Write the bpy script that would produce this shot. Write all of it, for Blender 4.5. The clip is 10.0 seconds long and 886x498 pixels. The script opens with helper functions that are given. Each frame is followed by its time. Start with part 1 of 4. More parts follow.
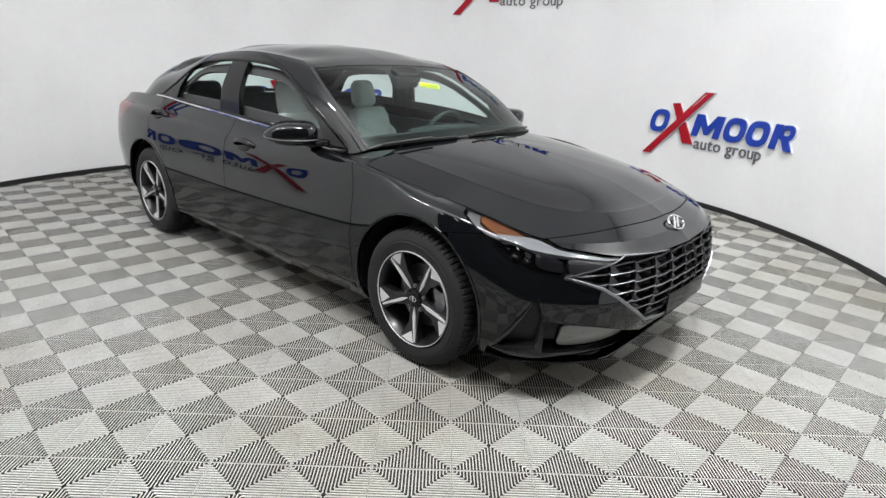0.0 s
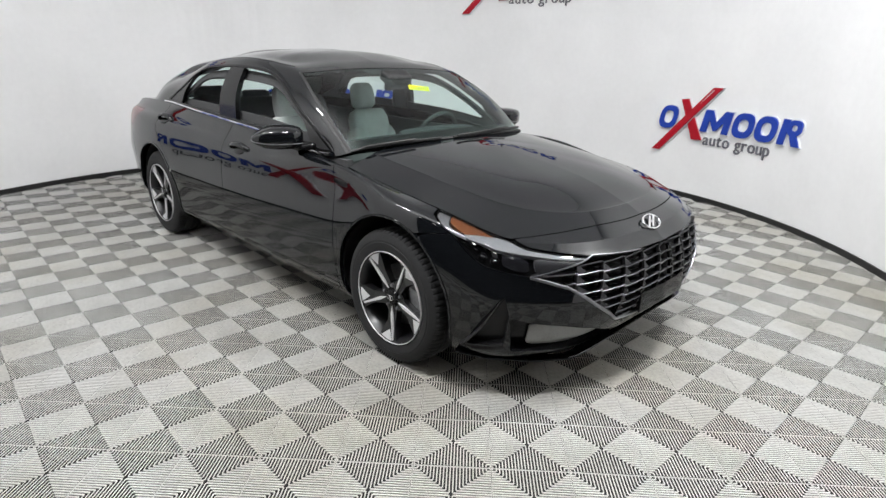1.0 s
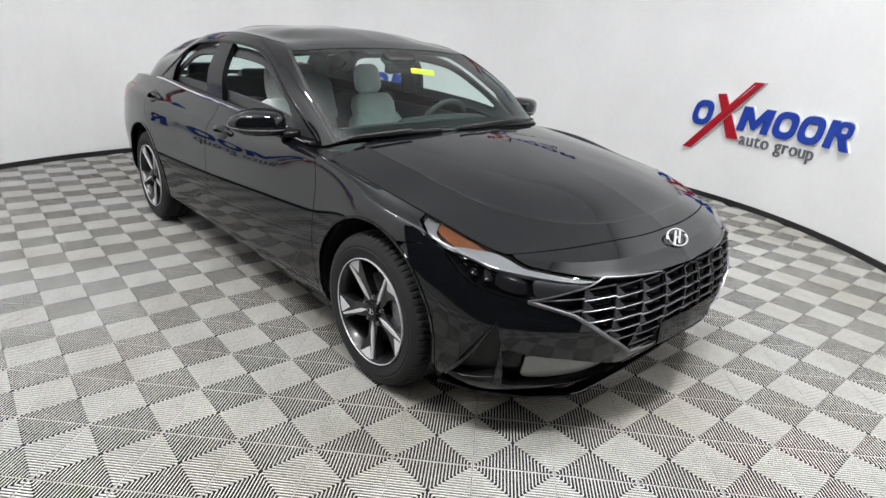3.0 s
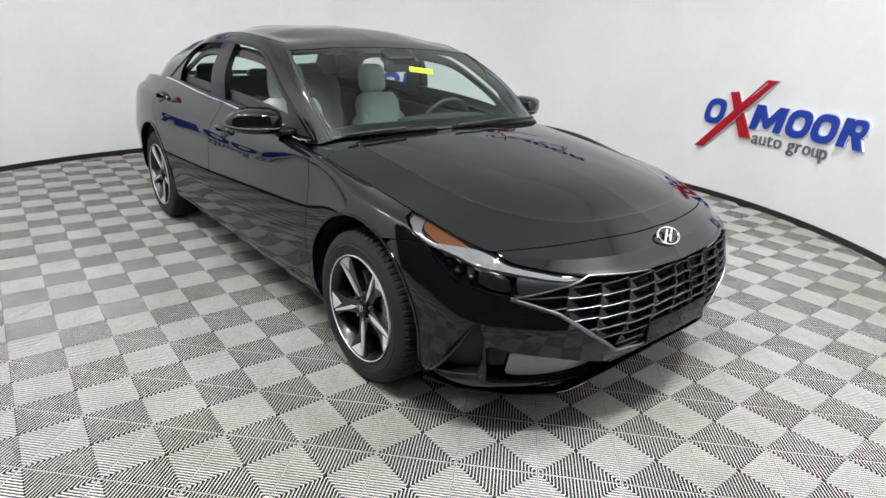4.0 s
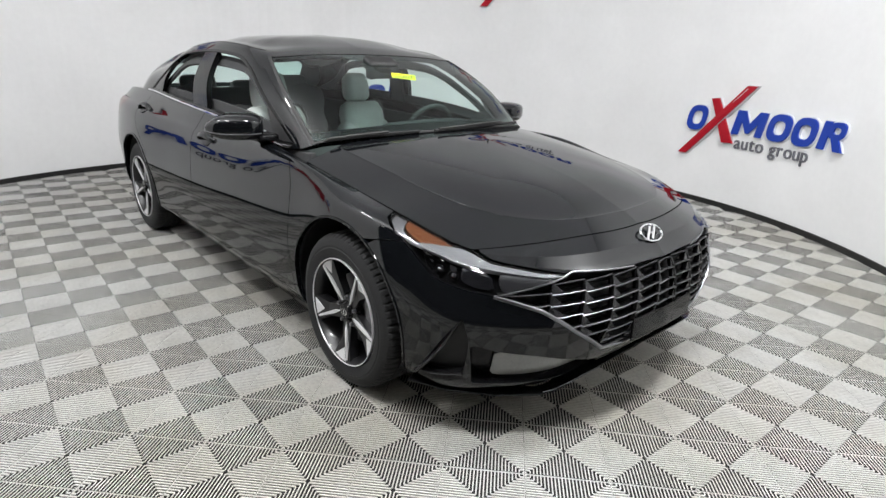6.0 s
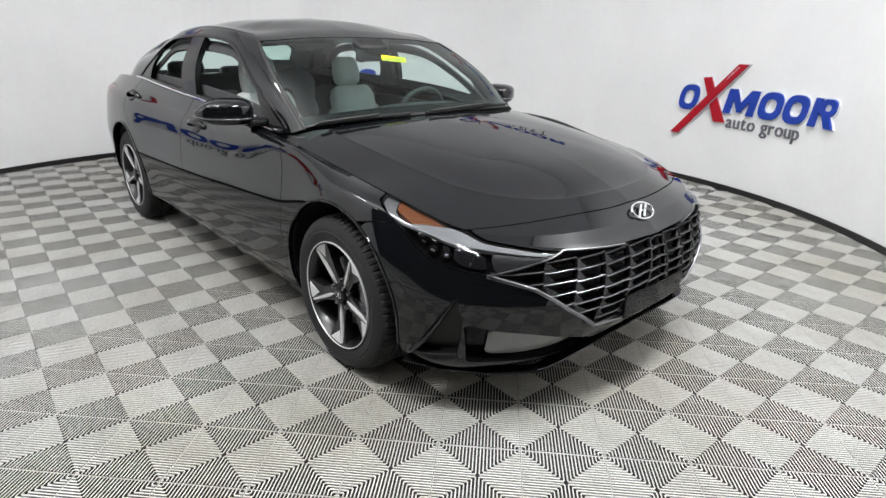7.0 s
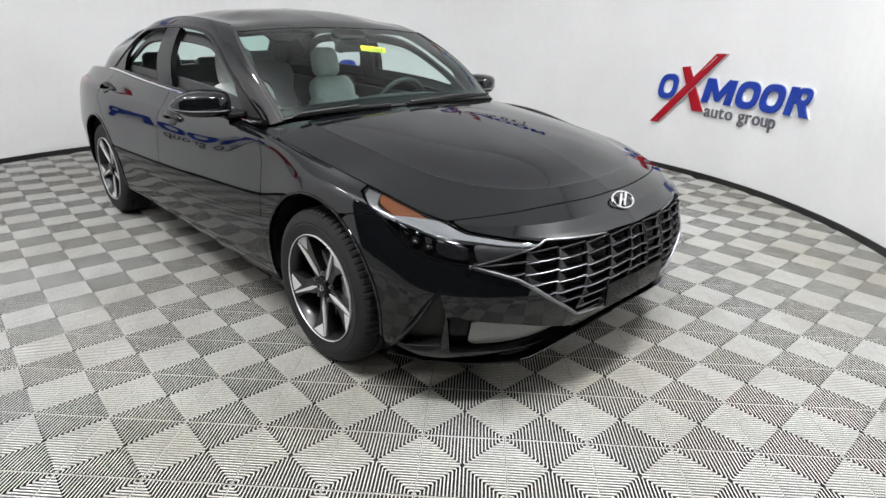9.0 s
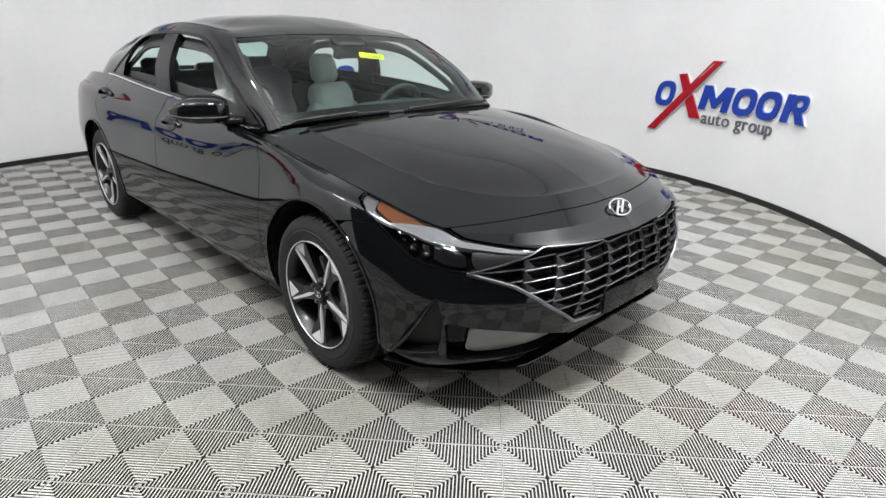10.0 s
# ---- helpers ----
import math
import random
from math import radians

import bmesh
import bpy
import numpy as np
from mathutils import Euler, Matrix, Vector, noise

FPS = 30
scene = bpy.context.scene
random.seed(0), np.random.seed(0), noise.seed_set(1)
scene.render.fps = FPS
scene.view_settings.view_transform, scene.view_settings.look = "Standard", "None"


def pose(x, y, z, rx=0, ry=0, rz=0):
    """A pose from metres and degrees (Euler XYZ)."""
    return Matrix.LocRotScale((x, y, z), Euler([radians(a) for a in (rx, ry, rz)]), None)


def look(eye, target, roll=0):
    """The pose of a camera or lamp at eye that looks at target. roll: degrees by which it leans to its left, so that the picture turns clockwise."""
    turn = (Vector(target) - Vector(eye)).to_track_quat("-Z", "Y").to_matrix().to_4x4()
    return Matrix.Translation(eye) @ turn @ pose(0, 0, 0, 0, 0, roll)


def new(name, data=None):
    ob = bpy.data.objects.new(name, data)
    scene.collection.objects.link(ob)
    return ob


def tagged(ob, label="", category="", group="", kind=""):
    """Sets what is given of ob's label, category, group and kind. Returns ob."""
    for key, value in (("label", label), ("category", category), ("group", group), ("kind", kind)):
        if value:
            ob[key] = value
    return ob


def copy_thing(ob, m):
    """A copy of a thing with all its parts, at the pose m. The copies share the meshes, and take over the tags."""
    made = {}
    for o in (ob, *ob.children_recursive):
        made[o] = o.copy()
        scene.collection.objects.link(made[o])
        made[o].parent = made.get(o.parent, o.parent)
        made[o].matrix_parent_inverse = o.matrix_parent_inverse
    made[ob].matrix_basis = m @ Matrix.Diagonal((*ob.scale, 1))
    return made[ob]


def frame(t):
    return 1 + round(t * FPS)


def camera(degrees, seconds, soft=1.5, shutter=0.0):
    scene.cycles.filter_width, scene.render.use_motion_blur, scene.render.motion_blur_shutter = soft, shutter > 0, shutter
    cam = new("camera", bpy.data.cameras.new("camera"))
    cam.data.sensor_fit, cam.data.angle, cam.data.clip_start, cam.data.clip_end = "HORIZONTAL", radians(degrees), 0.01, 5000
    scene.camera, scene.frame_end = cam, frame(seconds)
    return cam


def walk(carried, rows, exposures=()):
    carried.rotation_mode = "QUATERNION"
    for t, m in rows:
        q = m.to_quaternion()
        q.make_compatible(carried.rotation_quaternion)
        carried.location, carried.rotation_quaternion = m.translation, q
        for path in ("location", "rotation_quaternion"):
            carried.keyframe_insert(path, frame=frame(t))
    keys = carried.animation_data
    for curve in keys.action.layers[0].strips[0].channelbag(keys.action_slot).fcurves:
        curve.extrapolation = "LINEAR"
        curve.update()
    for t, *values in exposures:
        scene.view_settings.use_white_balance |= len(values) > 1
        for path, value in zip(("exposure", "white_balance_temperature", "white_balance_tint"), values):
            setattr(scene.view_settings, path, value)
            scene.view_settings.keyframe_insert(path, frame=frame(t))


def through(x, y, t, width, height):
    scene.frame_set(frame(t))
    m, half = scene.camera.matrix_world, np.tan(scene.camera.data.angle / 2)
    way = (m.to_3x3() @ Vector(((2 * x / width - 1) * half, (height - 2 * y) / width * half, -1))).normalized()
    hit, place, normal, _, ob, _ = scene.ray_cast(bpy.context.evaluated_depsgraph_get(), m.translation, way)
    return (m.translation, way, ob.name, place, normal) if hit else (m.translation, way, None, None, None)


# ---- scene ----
cam = camera(75.0, 10.0, soft=1.45)
PATH = [
    (0, (3.022, -2.541, 1.336), (1.757, -1.125, 0.706), 2.4),
    (0.5, (3.158, -2.458, 1.361), (1.859, -1.072, 0.738), 2.1),
    (1, (3.228, -2.409, 1.371), (1.891, -1.067, 0.73), 1.2),
    (1.5, (3.197, -2.337, 1.367), (1.828, -1.038, 0.705), 0.7),
    (2, (3.121, -2.24, 1.35), (1.755, -0.946, 0.67), 1.2),
    (2.5, (3.036, -2.144, 1.353), (1.676, -0.846, 0.672), 2.5),
    (4, (3.146, -1.983, 1.347), (1.723, -0.758, 0.658), 2.5),
    (4.5, (3.149, -1.963, 1.327), (1.703, -0.75, 0.666), 2.1),
    (5, (3.152, -1.968, 1.309), (1.71, -0.738, 0.67), 1.8),
    (5.5, (3.158, -1.962, 1.301), (1.732, -0.708, 0.675), 2.0),
    (7, (3.182, -1.966, 1.278), (1.791, -0.702, 0.594), 1.0),
    (7.5, (3.182, -1.965, 1.282), (1.816, -0.682, 0.584), 1.0),
    (8, (3.184, -1.964, 1.278), (1.832, -0.665, 0.58), 0.9),
    (8.5, (3.185, -1.962, 1.276), (1.839, -0.663, 0.569), 0.9),
    (9, (3.183, -1.963, 1.277), (1.84, -0.663, 0.566), 0.9),
    (9.5, (3.183, -1.964, 1.278), (1.842, -0.658, 0.575), 1.1),
    (10, (3.183, -1.962, 1.284), (1.84, -0.652, 0.589), 1.1),
]
walk(cam, [(t, look(eye, target, roll)) for t, eye, target, roll in PATH])


# ---- light ----
CX, CY, WALL_R = -0.20, -0.03, 3.735          # the round booth
world = bpy.data.worlds.new("world")
scene.world = world
world.use_nodes = True
world.node_tree.nodes["Background"].inputs[0].default_value = (0.9, 0.95, 1.0, 1)
world.node_tree.nodes["Background"].inputs[1].default_value = 0.005
scene.view_settings.exposure = 0.0


# ---- materials ----
def material(name, colour, rough=0.5, metal=0.0, coat=0.0, grain=0.0, scale=30.0, bump=0.0, rough_var=0.0, large=0.0, emit=0.0, **extra):
    """A principled material with colour grain at two scales and fine relief."""
    m = bpy.data.materials.new(name)
    m.use_nodes = True
    nt = m.node_tree
    b = nt.nodes["Principled BSDF"]
    b.inputs["Base Color"].default_value = (*colour, 1)
    b.inputs["Roughness"].default_value = rough
    b.inputs["Metallic"].default_value = metal
    b.inputs["Coat Weight"].default_value = coat
    b.inputs["Coat Roughness"].default_value = 0.02
    for key, value in extra.items():
        b.inputs[key.replace("_", " ")].default_value = value
    if emit:
        b.inputs["Emission Color"].default_value = (*colour, 1)
        b.inputs["Emission Strength"].default_value = emit
    if grain or bump or rough_var or large:
        co = nt.nodes.new("ShaderNodeTexCoord")
        fine = nt.nodes.new("ShaderNodeTexNoise")
        fine.inputs["Scale"].default_value = scale
        fine.inputs["Detail"].default_value = 5
        nt.links.new(co.outputs["Object"], fine.inputs["Vector"])
        big = nt.nodes.new("ShaderNodeTexNoise")
        big.inputs["Scale"].default_value = scale / 14
        big.inputs["Detail"].default_value = 3
        nt.links.new(co.outputs["Object"], big.inputs["Vector"])
        value = None
        for source, amount in ((fine, grain), (big, large)):
            if not amount:
                continue
            mix = nt.nodes.new("ShaderNodeMix")
            mix.data_type, mix.blend_type = "RGBA", "MULTIPLY"
            mix.inputs["Factor"].default_value = 1.0
            ramp = nt.nodes.new("ShaderNodeMapRange")
            ramp.inputs["From Min"].default_value, ramp.inputs["From Max"].default_value = 0.3, 0.7
            ramp.inputs["To Min"].default_value, ramp.inputs["To Max"].default_value = 1 - amount, 1 + amount * 0.3
            nt.links.new(source.outputs["Fac"], ramp.inputs["Value"])
            if value is None:
                mix.inputs["A"].default_value = (*colour, 1)
            else:
                nt.links.new(value, mix.inputs["A"])
            nt.links.new(ramp.outputs["Result"], mix.inputs["B"])
            value = mix.outputs["Result"]
        if value is not None:
            nt.links.new(value, b.inputs["Base Color"])
        if rough_var:
            rr = nt.nodes.new("ShaderNodeMapRange")
            rr.inputs["To Min"].default_value, rr.inputs["To Max"].default_value = max(0, rough - rough_var), rough + rough_var
            nt.links.new(big.outputs["Fac"], rr.inputs["Value"])
            nt.links.new(rr.outputs["Result"], b.inputs["Roughness"])
        if bump:
            bp = nt.nodes.new("ShaderNodeBump")
            bp.inputs["Strength"].default_value = 0.4
            bp.inputs["Distance"].default_value = bump
            nt.links.new(fine.outputs["Fac"], bp.inputs["Height"])
            nt.links.new(bp.outputs["Normal"], b.inputs["Normal"])
    return m


PAINT = material("black_paint", (0.0038, 0.0044, 0.0054), 0.4, 0.0, 1.0, Specular_IOR_Level=0.0, Coat_IOR=1.51)
TRIM_BLACK = material("gloss_black_trim", (0.006, 0.006, 0.0065), 0.16, 0.0, 0.0, Specular_IOR_Level=0.22)
PLASTIC = material("matt_black_plastic", (0.012, 0.012, 0.0125), 0.55, grain=0.2, scale=300, bump=0.0004)
RUBBER = material("tyre_rubber", (0.009, 0.009, 0.010), 0.75, grain=0.25, scale=120, bump=0.0005, large=0.25)
ALLOY = material("machined_alloy", (0.66, 0.66, 0.67), 0.36, 0.3, grain=0.05, scale=200)
ALLOY_DARK = material("dark_alloy_paint", (0.007, 0.007, 0.008), 0.35, 0.0, 0.15)
CHROME = material("chrome", (0.85, 0.85, 0.87), 0.06, 1.0)
DARK_CHROME = material("dark_chrome", (0.24, 0.24, 0.255), 0.3, 1.0)
# flanks of the tile ribs: shade between the ribs painted as near-black colour
WEB = material("shaded_rib_flank", (0.016, 0.015, 0.013), 0.8, grain=0.3, scale=30, large=0.3)
TILE = material("grey_floor_tile", (0.545, 0.545, 0.525), 0.5, grain=0.2, scale=60, bump=0.0008, large=0.12)
nt = TILE.node_tree
pos, dirt, tone = nt.nodes.new("ShaderNodeNewGeometry"), nt.nodes.new("ShaderNodeTexNoise"), nt.nodes.new("ShaderNodeMix")
dirt.inputs["Scale"].default_value, dirt.inputs["Detail"].default_value, dirt.inputs["Roughness"].default_value = 0.8, 6, 0.6
level = nt.nodes.new("ShaderNodeMapRange")
for key, value in (("From Min", 0.42), ("From Max", 0.68), ("To Min", 0.0), ("To Max", 0.75)):
    level.inputs[key].default_value = value
tone.data_type, tone.blend_type = "RGBA", "MULTIPLY"
tone.inputs["B"].default_value = (0.72, 0.67, 0.57, 1)
nt.links.new(pos.outputs["Position"], dirt.inputs["Vector"])
nt.links.new(dirt.outputs["Fac"], level.inputs["Value"])
nt.links.new(level.outputs["Result"], tone.inputs["Factor"])
old = nt.nodes["Principled BSDF"].inputs["Base Color"].links[0].from_socket
nt.links.new(old, tone.inputs["A"])
nt.links.new(tone.outputs["Result"], nt.nodes["Principled BSDF"].inputs["Base Color"])
# near black, so the gaps between the ribs read as deep shade
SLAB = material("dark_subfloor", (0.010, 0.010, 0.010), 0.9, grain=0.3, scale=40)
WALL = material("white_booth_wall", (0.835, 0.838, 0.84), 0.5, grain=0.02, scale=20, large=0.05, bump=0.0006)
nt = WALL.node_tree
pos, stretch, soft = nt.nodes.new("ShaderNodeNewGeometry"), nt.nodes.new("ShaderNodeMapping"), nt.nodes.new("ShaderNodeTexNoise")
stretch.inputs["Scale"].default_value = (1.6, 1.6, 0.12)
soft.inputs["Scale"].default_value, soft.inputs["Detail"].default_value = 1.0, 3
wave = nt.nodes.new("ShaderNodeBump")
wave.inputs["Strength"].default_value, wave.inputs["Distance"].default_value = 0.5, 0.05
nt.links.new(pos.outputs["Position"], stretch.inputs["Vector"])
nt.links.new(stretch.outputs["Vector"], soft.inputs["Vector"])
nt.links.new(soft.outputs["Fac"], wave.inputs["Height"])
nt.links.new(wave.outputs["Normal"], nt.nodes["Bump"].inputs["Normal"])
BASE = material("black_baseboard", (0.015, 0.015, 0.015), 0.45, grain=0.3, scale=40)
CEIL = material("grey_ceiling", (0.30, 0.30, 0.30), 0.8, grain=0.05, scale=8)
OUTER = material("dim_room_paint", (0.03, 0.03, 0.032), 0.8, grain=0.1, scale=5)


# ---- mesh helpers ----
def part(name, bm, mat, parent=None, label="", smooth=False):
    """Link a bmesh as one mesh object; smooth: the angle below which edges are shaded smooth."""
    if smooth:
        bm.normal_update()
        limit = radians(180 if smooth is True else smooth)
        for e in bm.edges:
            e.smooth = len(e.link_faces) == 2 and e.calc_face_angle(0) < limit
    me = bpy.data.meshes.new(name)
    bm.to_mesh(me)
    bm.free()
    me.materials.append(mat)
    if smooth:
        me.shade_smooth()
    ob = new(name, me)
    ob.parent = parent
    if label:
        ob["label"] = label
    return ob


def box(bm, x0, x1, y0, y1, z0, z1, m=None):
    vs = [bm.verts.new((x, y, z)) for x in (x0, x1) for y in (y0, y1) for z in (z0, z1)]
    if m is not None:
        for v in vs:
            v.co = m @ v.co
    for q in ((0, 1, 3, 2), (4, 6, 7, 5), (0, 4, 5, 1), (2, 3, 7, 6), (0, 2, 6, 4), (1, 5, 7, 3)):
        bm.faces.new([vs[i] for i in q])
    return vs


def spline(points, n):
    """Smooth curve through the knots: n steps a span, as an array."""
    p = np.array(points, float)
    p = np.vstack([2 * p[0] - p[1], p, 2 * p[-1] - p[-2]])
    out = []
    for i in range(1, len(p) - 2):
        for k in range(n):
            t = k / n
            a, b, c, d = p[i - 1], p[i], p[i + 1], p[i + 2]
            out.append(0.5 * (2 * b + (c - a) * t + (2 * a - 5 * b + 4 * c - d) * t * t + (3 * b - a - 3 * c + d) * t ** 3))
    out.append(p[-2])
    return np.array(out)


# ---- booth ----
def arc_sheet(bm, r0, r1, a0, a1, z0, z1, n):
    """A curved slab between two radii, two angles and two heights."""
    ring = []
    for i in range(n + 1):
        a = radians(a0 + (a1 - a0) * i / n)
        ring.append([bm.verts.new((CX + r * math.cos(a), CY + r * math.sin(a), z)) for r, z in ((r0, z0), (r0, z1), (r1, z1), (r1, z0))])
    for p, q in zip(ring, ring[1:]):
        for k in range(4):
            bm.faces.new((p[k], p[(k + 1) % 4], q[(k + 1) % 4], q[k]))
    bm.faces.new(ring[0])
    bm.faces.new(ring[-1][::-1])


OPEN_FROM, OPEN_TO, TOP = -88.0, -9.0, 3.9
bm = bmesh.new()
arc_sheet(bm, WALL_R, WALL_R + 0.08, OPEN_TO, 360 + OPEN_FROM, 0, TOP, 180)
tagged(part("wall_round", bm, WALL, smooth=False), "smooth white curved booth wall round the car", "wall", kind="structure")

bm = bmesh.new()
arc_sheet(bm, WALL_R - 0.012, WALL_R - 0.002, OPEN_TO, 360 + OPEN_FROM, 0.0, 0.048, 180)
tagged(part("baseboard", bm, BASE, smooth=40), "black rubber baseboard along the curved white wall", "baseboard", kind="structure")
bm = bmesh.new()
for z0, z1 in ((TOP, TOP + 0.1),):
    arc_sheet(bm, 0.01, WALL_R + 0.4, 0, 360, z0, z1, 90)
tagged(part("ceiling", bm, CEIL), "flat grey booth ceiling above the car", "ceiling", kind="structure")
bm = bmesh.new()
arc_sheet(bm, 8.0, 8.1, 0, 360, -0.02, 4.6, 64)
tagged(part("wall_outer", bm, OUTER, smooth=40), "dim plain wall of the hall outside the booth", "wall", kind="structure")
bm = bmesh.new()
arc_sheet(bm, 0.02, 8.2, 0, 360, 4.6, 4.7, 64)
tagged(part("ceiling_outer", bm, OUTER), "dim plain ceiling of the hall outside", "ceiling", kind="structure")
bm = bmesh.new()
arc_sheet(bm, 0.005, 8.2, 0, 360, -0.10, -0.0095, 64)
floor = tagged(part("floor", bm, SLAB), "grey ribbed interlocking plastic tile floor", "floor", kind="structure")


# ---- light fittings ----
def lamp_panel(a, r, length, width, power):
    """A flat diffuser panel under the ceiling, with its frame."""
    at = pose(CX + r * math.cos(radians(a)), CY + r * math.sin(radians(a)), TOP - 0.05, 0, 0, a)
    ob = tagged(new("ceiling_light"), "flat white rectangular ceiling light panel", "ceiling light", "lights on the booth ceiling")
    ob.matrix_world = at
    bm = bmesh.new()
    w, l = width / 2, length / 2
    box(bm, -w, w, -l, l, 0.0, 0.01)
    part("diffuser", bm, GLOW, ob)
    bm = bmesh.new()
    for x0, x1, y0, y1 in ((-w - .02, -w, -l - .02, l + .02), (w, w + .02, -l - .02, l + .02), (-w, w, -l - .02, -l), (-w, w, l, l + .02)):
        box(bm, x0, x1, y0, y1, -0.005, 0.05)
    part("frame", bm, CEIL, ob)
    lamp = bpy.data.lights.new("panel_light", "AREA")
    lamp.shape, lamp.size, lamp.size_y, lamp.energy = "RECTANGLE", width, length, power
    lamp.color = (0.99, 0.995, 1.0)
    o = new("panel_light", lamp)
    o.matrix_world = at @ pose(0, 0, -0.012)


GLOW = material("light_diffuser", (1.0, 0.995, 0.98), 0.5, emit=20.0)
SKY = material("ceiling_fill_glow", (0.985, 0.99, 1.0), 0.6, emit=1.7)
# added fill glow: strongest beside the entrance, fading towards the far side
nt = SKY.node_tree
co, sep = nt.nodes.new("ShaderNodeTexCoord"), nt.nodes.new("ShaderNodeVectorMath")
sep.operation = "DISTANCE"
sep.inputs[1].default_value = (0.5, -3.2, TOP - 0.02)
fade = nt.nodes.new("ShaderNodeMapRange")
fade.interpolation_type = "SMOOTHSTEP"
for key, value in (("From Min", 0.6), ("From Max", 3.0), ("To Min", 3.4), ("To Max", 0.32)):
    fade.inputs[key].default_value = value
nt.nodes["Principled BSDF"].inputs["Base Color"].default_value = (0.42, 0.42, 0.43, 1)
nt.links.new(co.outputs["Object"], sep.inputs[0])
nt.links.new(sep.outputs["Value"], fade.inputs["Value"])
nt.links.new(fade.outputs["Result"], nt.nodes["Principled BSDF"].inputs["Emission Strength"])
bm = bmesh.new()
arc_sheet(bm, 0.01, 3.72, 0, 360, TOP - 0.02, TOP - 0.005, 96)
tagged(part("ceiling_light", bm, SKY, smooth=40), "round white fill glow added under the unseen ceiling", "ceiling light")
for a, r, l, w, watts in ((-62, 2.8, 0.6, 0.3, 48), (-104, 2.8, 0.6, 0.3, 36), (-26, 3.1, 0.6, 0.3, 112), (22, 3.1, 0.5, 0.2, 122)):
    lamp_panel(a, r, l, w, watts)


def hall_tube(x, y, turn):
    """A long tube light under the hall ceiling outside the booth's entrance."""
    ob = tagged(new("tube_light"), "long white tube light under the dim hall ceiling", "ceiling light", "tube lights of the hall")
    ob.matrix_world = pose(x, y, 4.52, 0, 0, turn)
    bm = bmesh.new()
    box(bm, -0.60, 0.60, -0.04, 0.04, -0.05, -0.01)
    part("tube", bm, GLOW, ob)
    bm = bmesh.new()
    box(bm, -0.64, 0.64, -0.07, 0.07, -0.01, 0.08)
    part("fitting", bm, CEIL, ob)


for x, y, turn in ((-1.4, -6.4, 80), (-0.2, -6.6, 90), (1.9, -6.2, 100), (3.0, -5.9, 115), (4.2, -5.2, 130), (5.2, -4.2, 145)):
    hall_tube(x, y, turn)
TAIL = material("tail_lamp_red", (0.17, 0.008, 0.012), 0.2, coat=0.3)


def glass(name, tint, through=0.03):
    """Thin pane: mostly clear, with mirror reflection from Fresnel."""
    m = bpy.data.materials.new(name)
    m.use_nodes = True
    nt = m.node_tree
    nt.nodes.clear()
    out, mix = nt.nodes.new("ShaderNodeOutputMaterial"), nt.nodes.new("ShaderNodeMixShader")
    clear, gloss, fr = nt.nodes.new("ShaderNodeBsdfTransparent"), nt.nodes.new("ShaderNodeBsdfGlossy"), nt.nodes.new("ShaderNodeLayerWeight")
    steep, share = nt.nodes.new("ShaderNodeMath"), nt.nodes.new("ShaderNodeMath")
    fr.inputs["Blend"].default_value = 0.5
    steep.operation, share.operation = "POWER", "MULTIPLY_ADD"
    steep.inputs[1].default_value = 5.0
    share.inputs[1].default_value, share.inputs[2].default_value = through * 20, through
    clear.inputs[0].default_value = (*tint, 1)
    gloss.inputs["Roughness"].default_value = 0.01
    nt.links.new(fr.outputs["Facing"], steep.inputs[0])
    nt.links.new(steep.outputs[0], share.inputs[0])
    nt.links.new(share.outputs[0], mix.inputs[0])
    nt.links.new(clear.outputs[0], mix.inputs[1])
    nt.links.new(gloss.outputs[0], mix.inputs[2])
    nt.links.new(mix.outputs[0], out.inputs[0])
    return m


GLASS = glass("windscreen_glass", (0.76, 0.92, 0.88), 0.04)
LENS = glass("lamp_lens", (0.93, 0.94, 0.95), 0.035)
from mathutils.bvhtree import BVHTree

BLACK_CHROME = material("black_chrome", (0.07, 0.07, 0.074), 0.26, 1.0)
SLAT = material("slat_chrome", (0.12, 0.12, 0.13), 0.32, 1.0)
STEEL = material("brake_steel", (0.32, 0.32, 0.33), 0.38, 0.9, grain=0.15, scale=80)
AMBER = material("amber_lens", (0.095, 0.030, 0.008), 0.3, Specular_IOR_Level=0.15, grain=0.2, scale=160)
SILVER = material("lamp_silver", (0.27, 0.27, 0.28), 0.28, 0.9, grain=0.2, scale=90)
STRIP = material("frosted_strip", (0.115, 0.12, 0.125), 0.45, Specular_IOR_Level=0.2)
SMOKE = material("lamp_trim_grey", (0.022, 0.022, 0.024), 0.4, Specular_IOR_Level=0.25)
BULB = material("projector_glass", (0.01, 0.01, 0.012), 0.05, 0.0, 1.0)
INTAKE_GREY = material("intake_grey", (0.20, 0.20, 0.19), 0.25, coat=0.8, grain=0.1, scale=100)
CARPET = material("dark_cabin_fabric", (0.055, 0.056, 0.058), 0.9, grain=0.15, scale=40)
LINER = material("headliner_fabric", (0.30, 0.30, 0.295), 0.95, grain=0.1, scale=300)
SEAT = material("grey_leather", (0.78, 0.80, 0.79), 0.5, grain=0.12, scale=180, bump=0.0012, large=0.08)
SEAT_DARK = material("dark_grey_leather", (0.22, 0.225, 0.23), 0.5, grain=0.12, scale=180, bump=0.0012)
DASH = material("soft_dash_plastic", (0.034, 0.036, 0.036), 0.6, grain=0.2, scale=220, bump=0.0008)
YELLOW = material("yellow_paper", (0.85, 0.80, 0.03), 0.7, grain=0.05, scale=60)
INK = material("dark_ink", (0.05, 0.06, 0.03), 0.7)
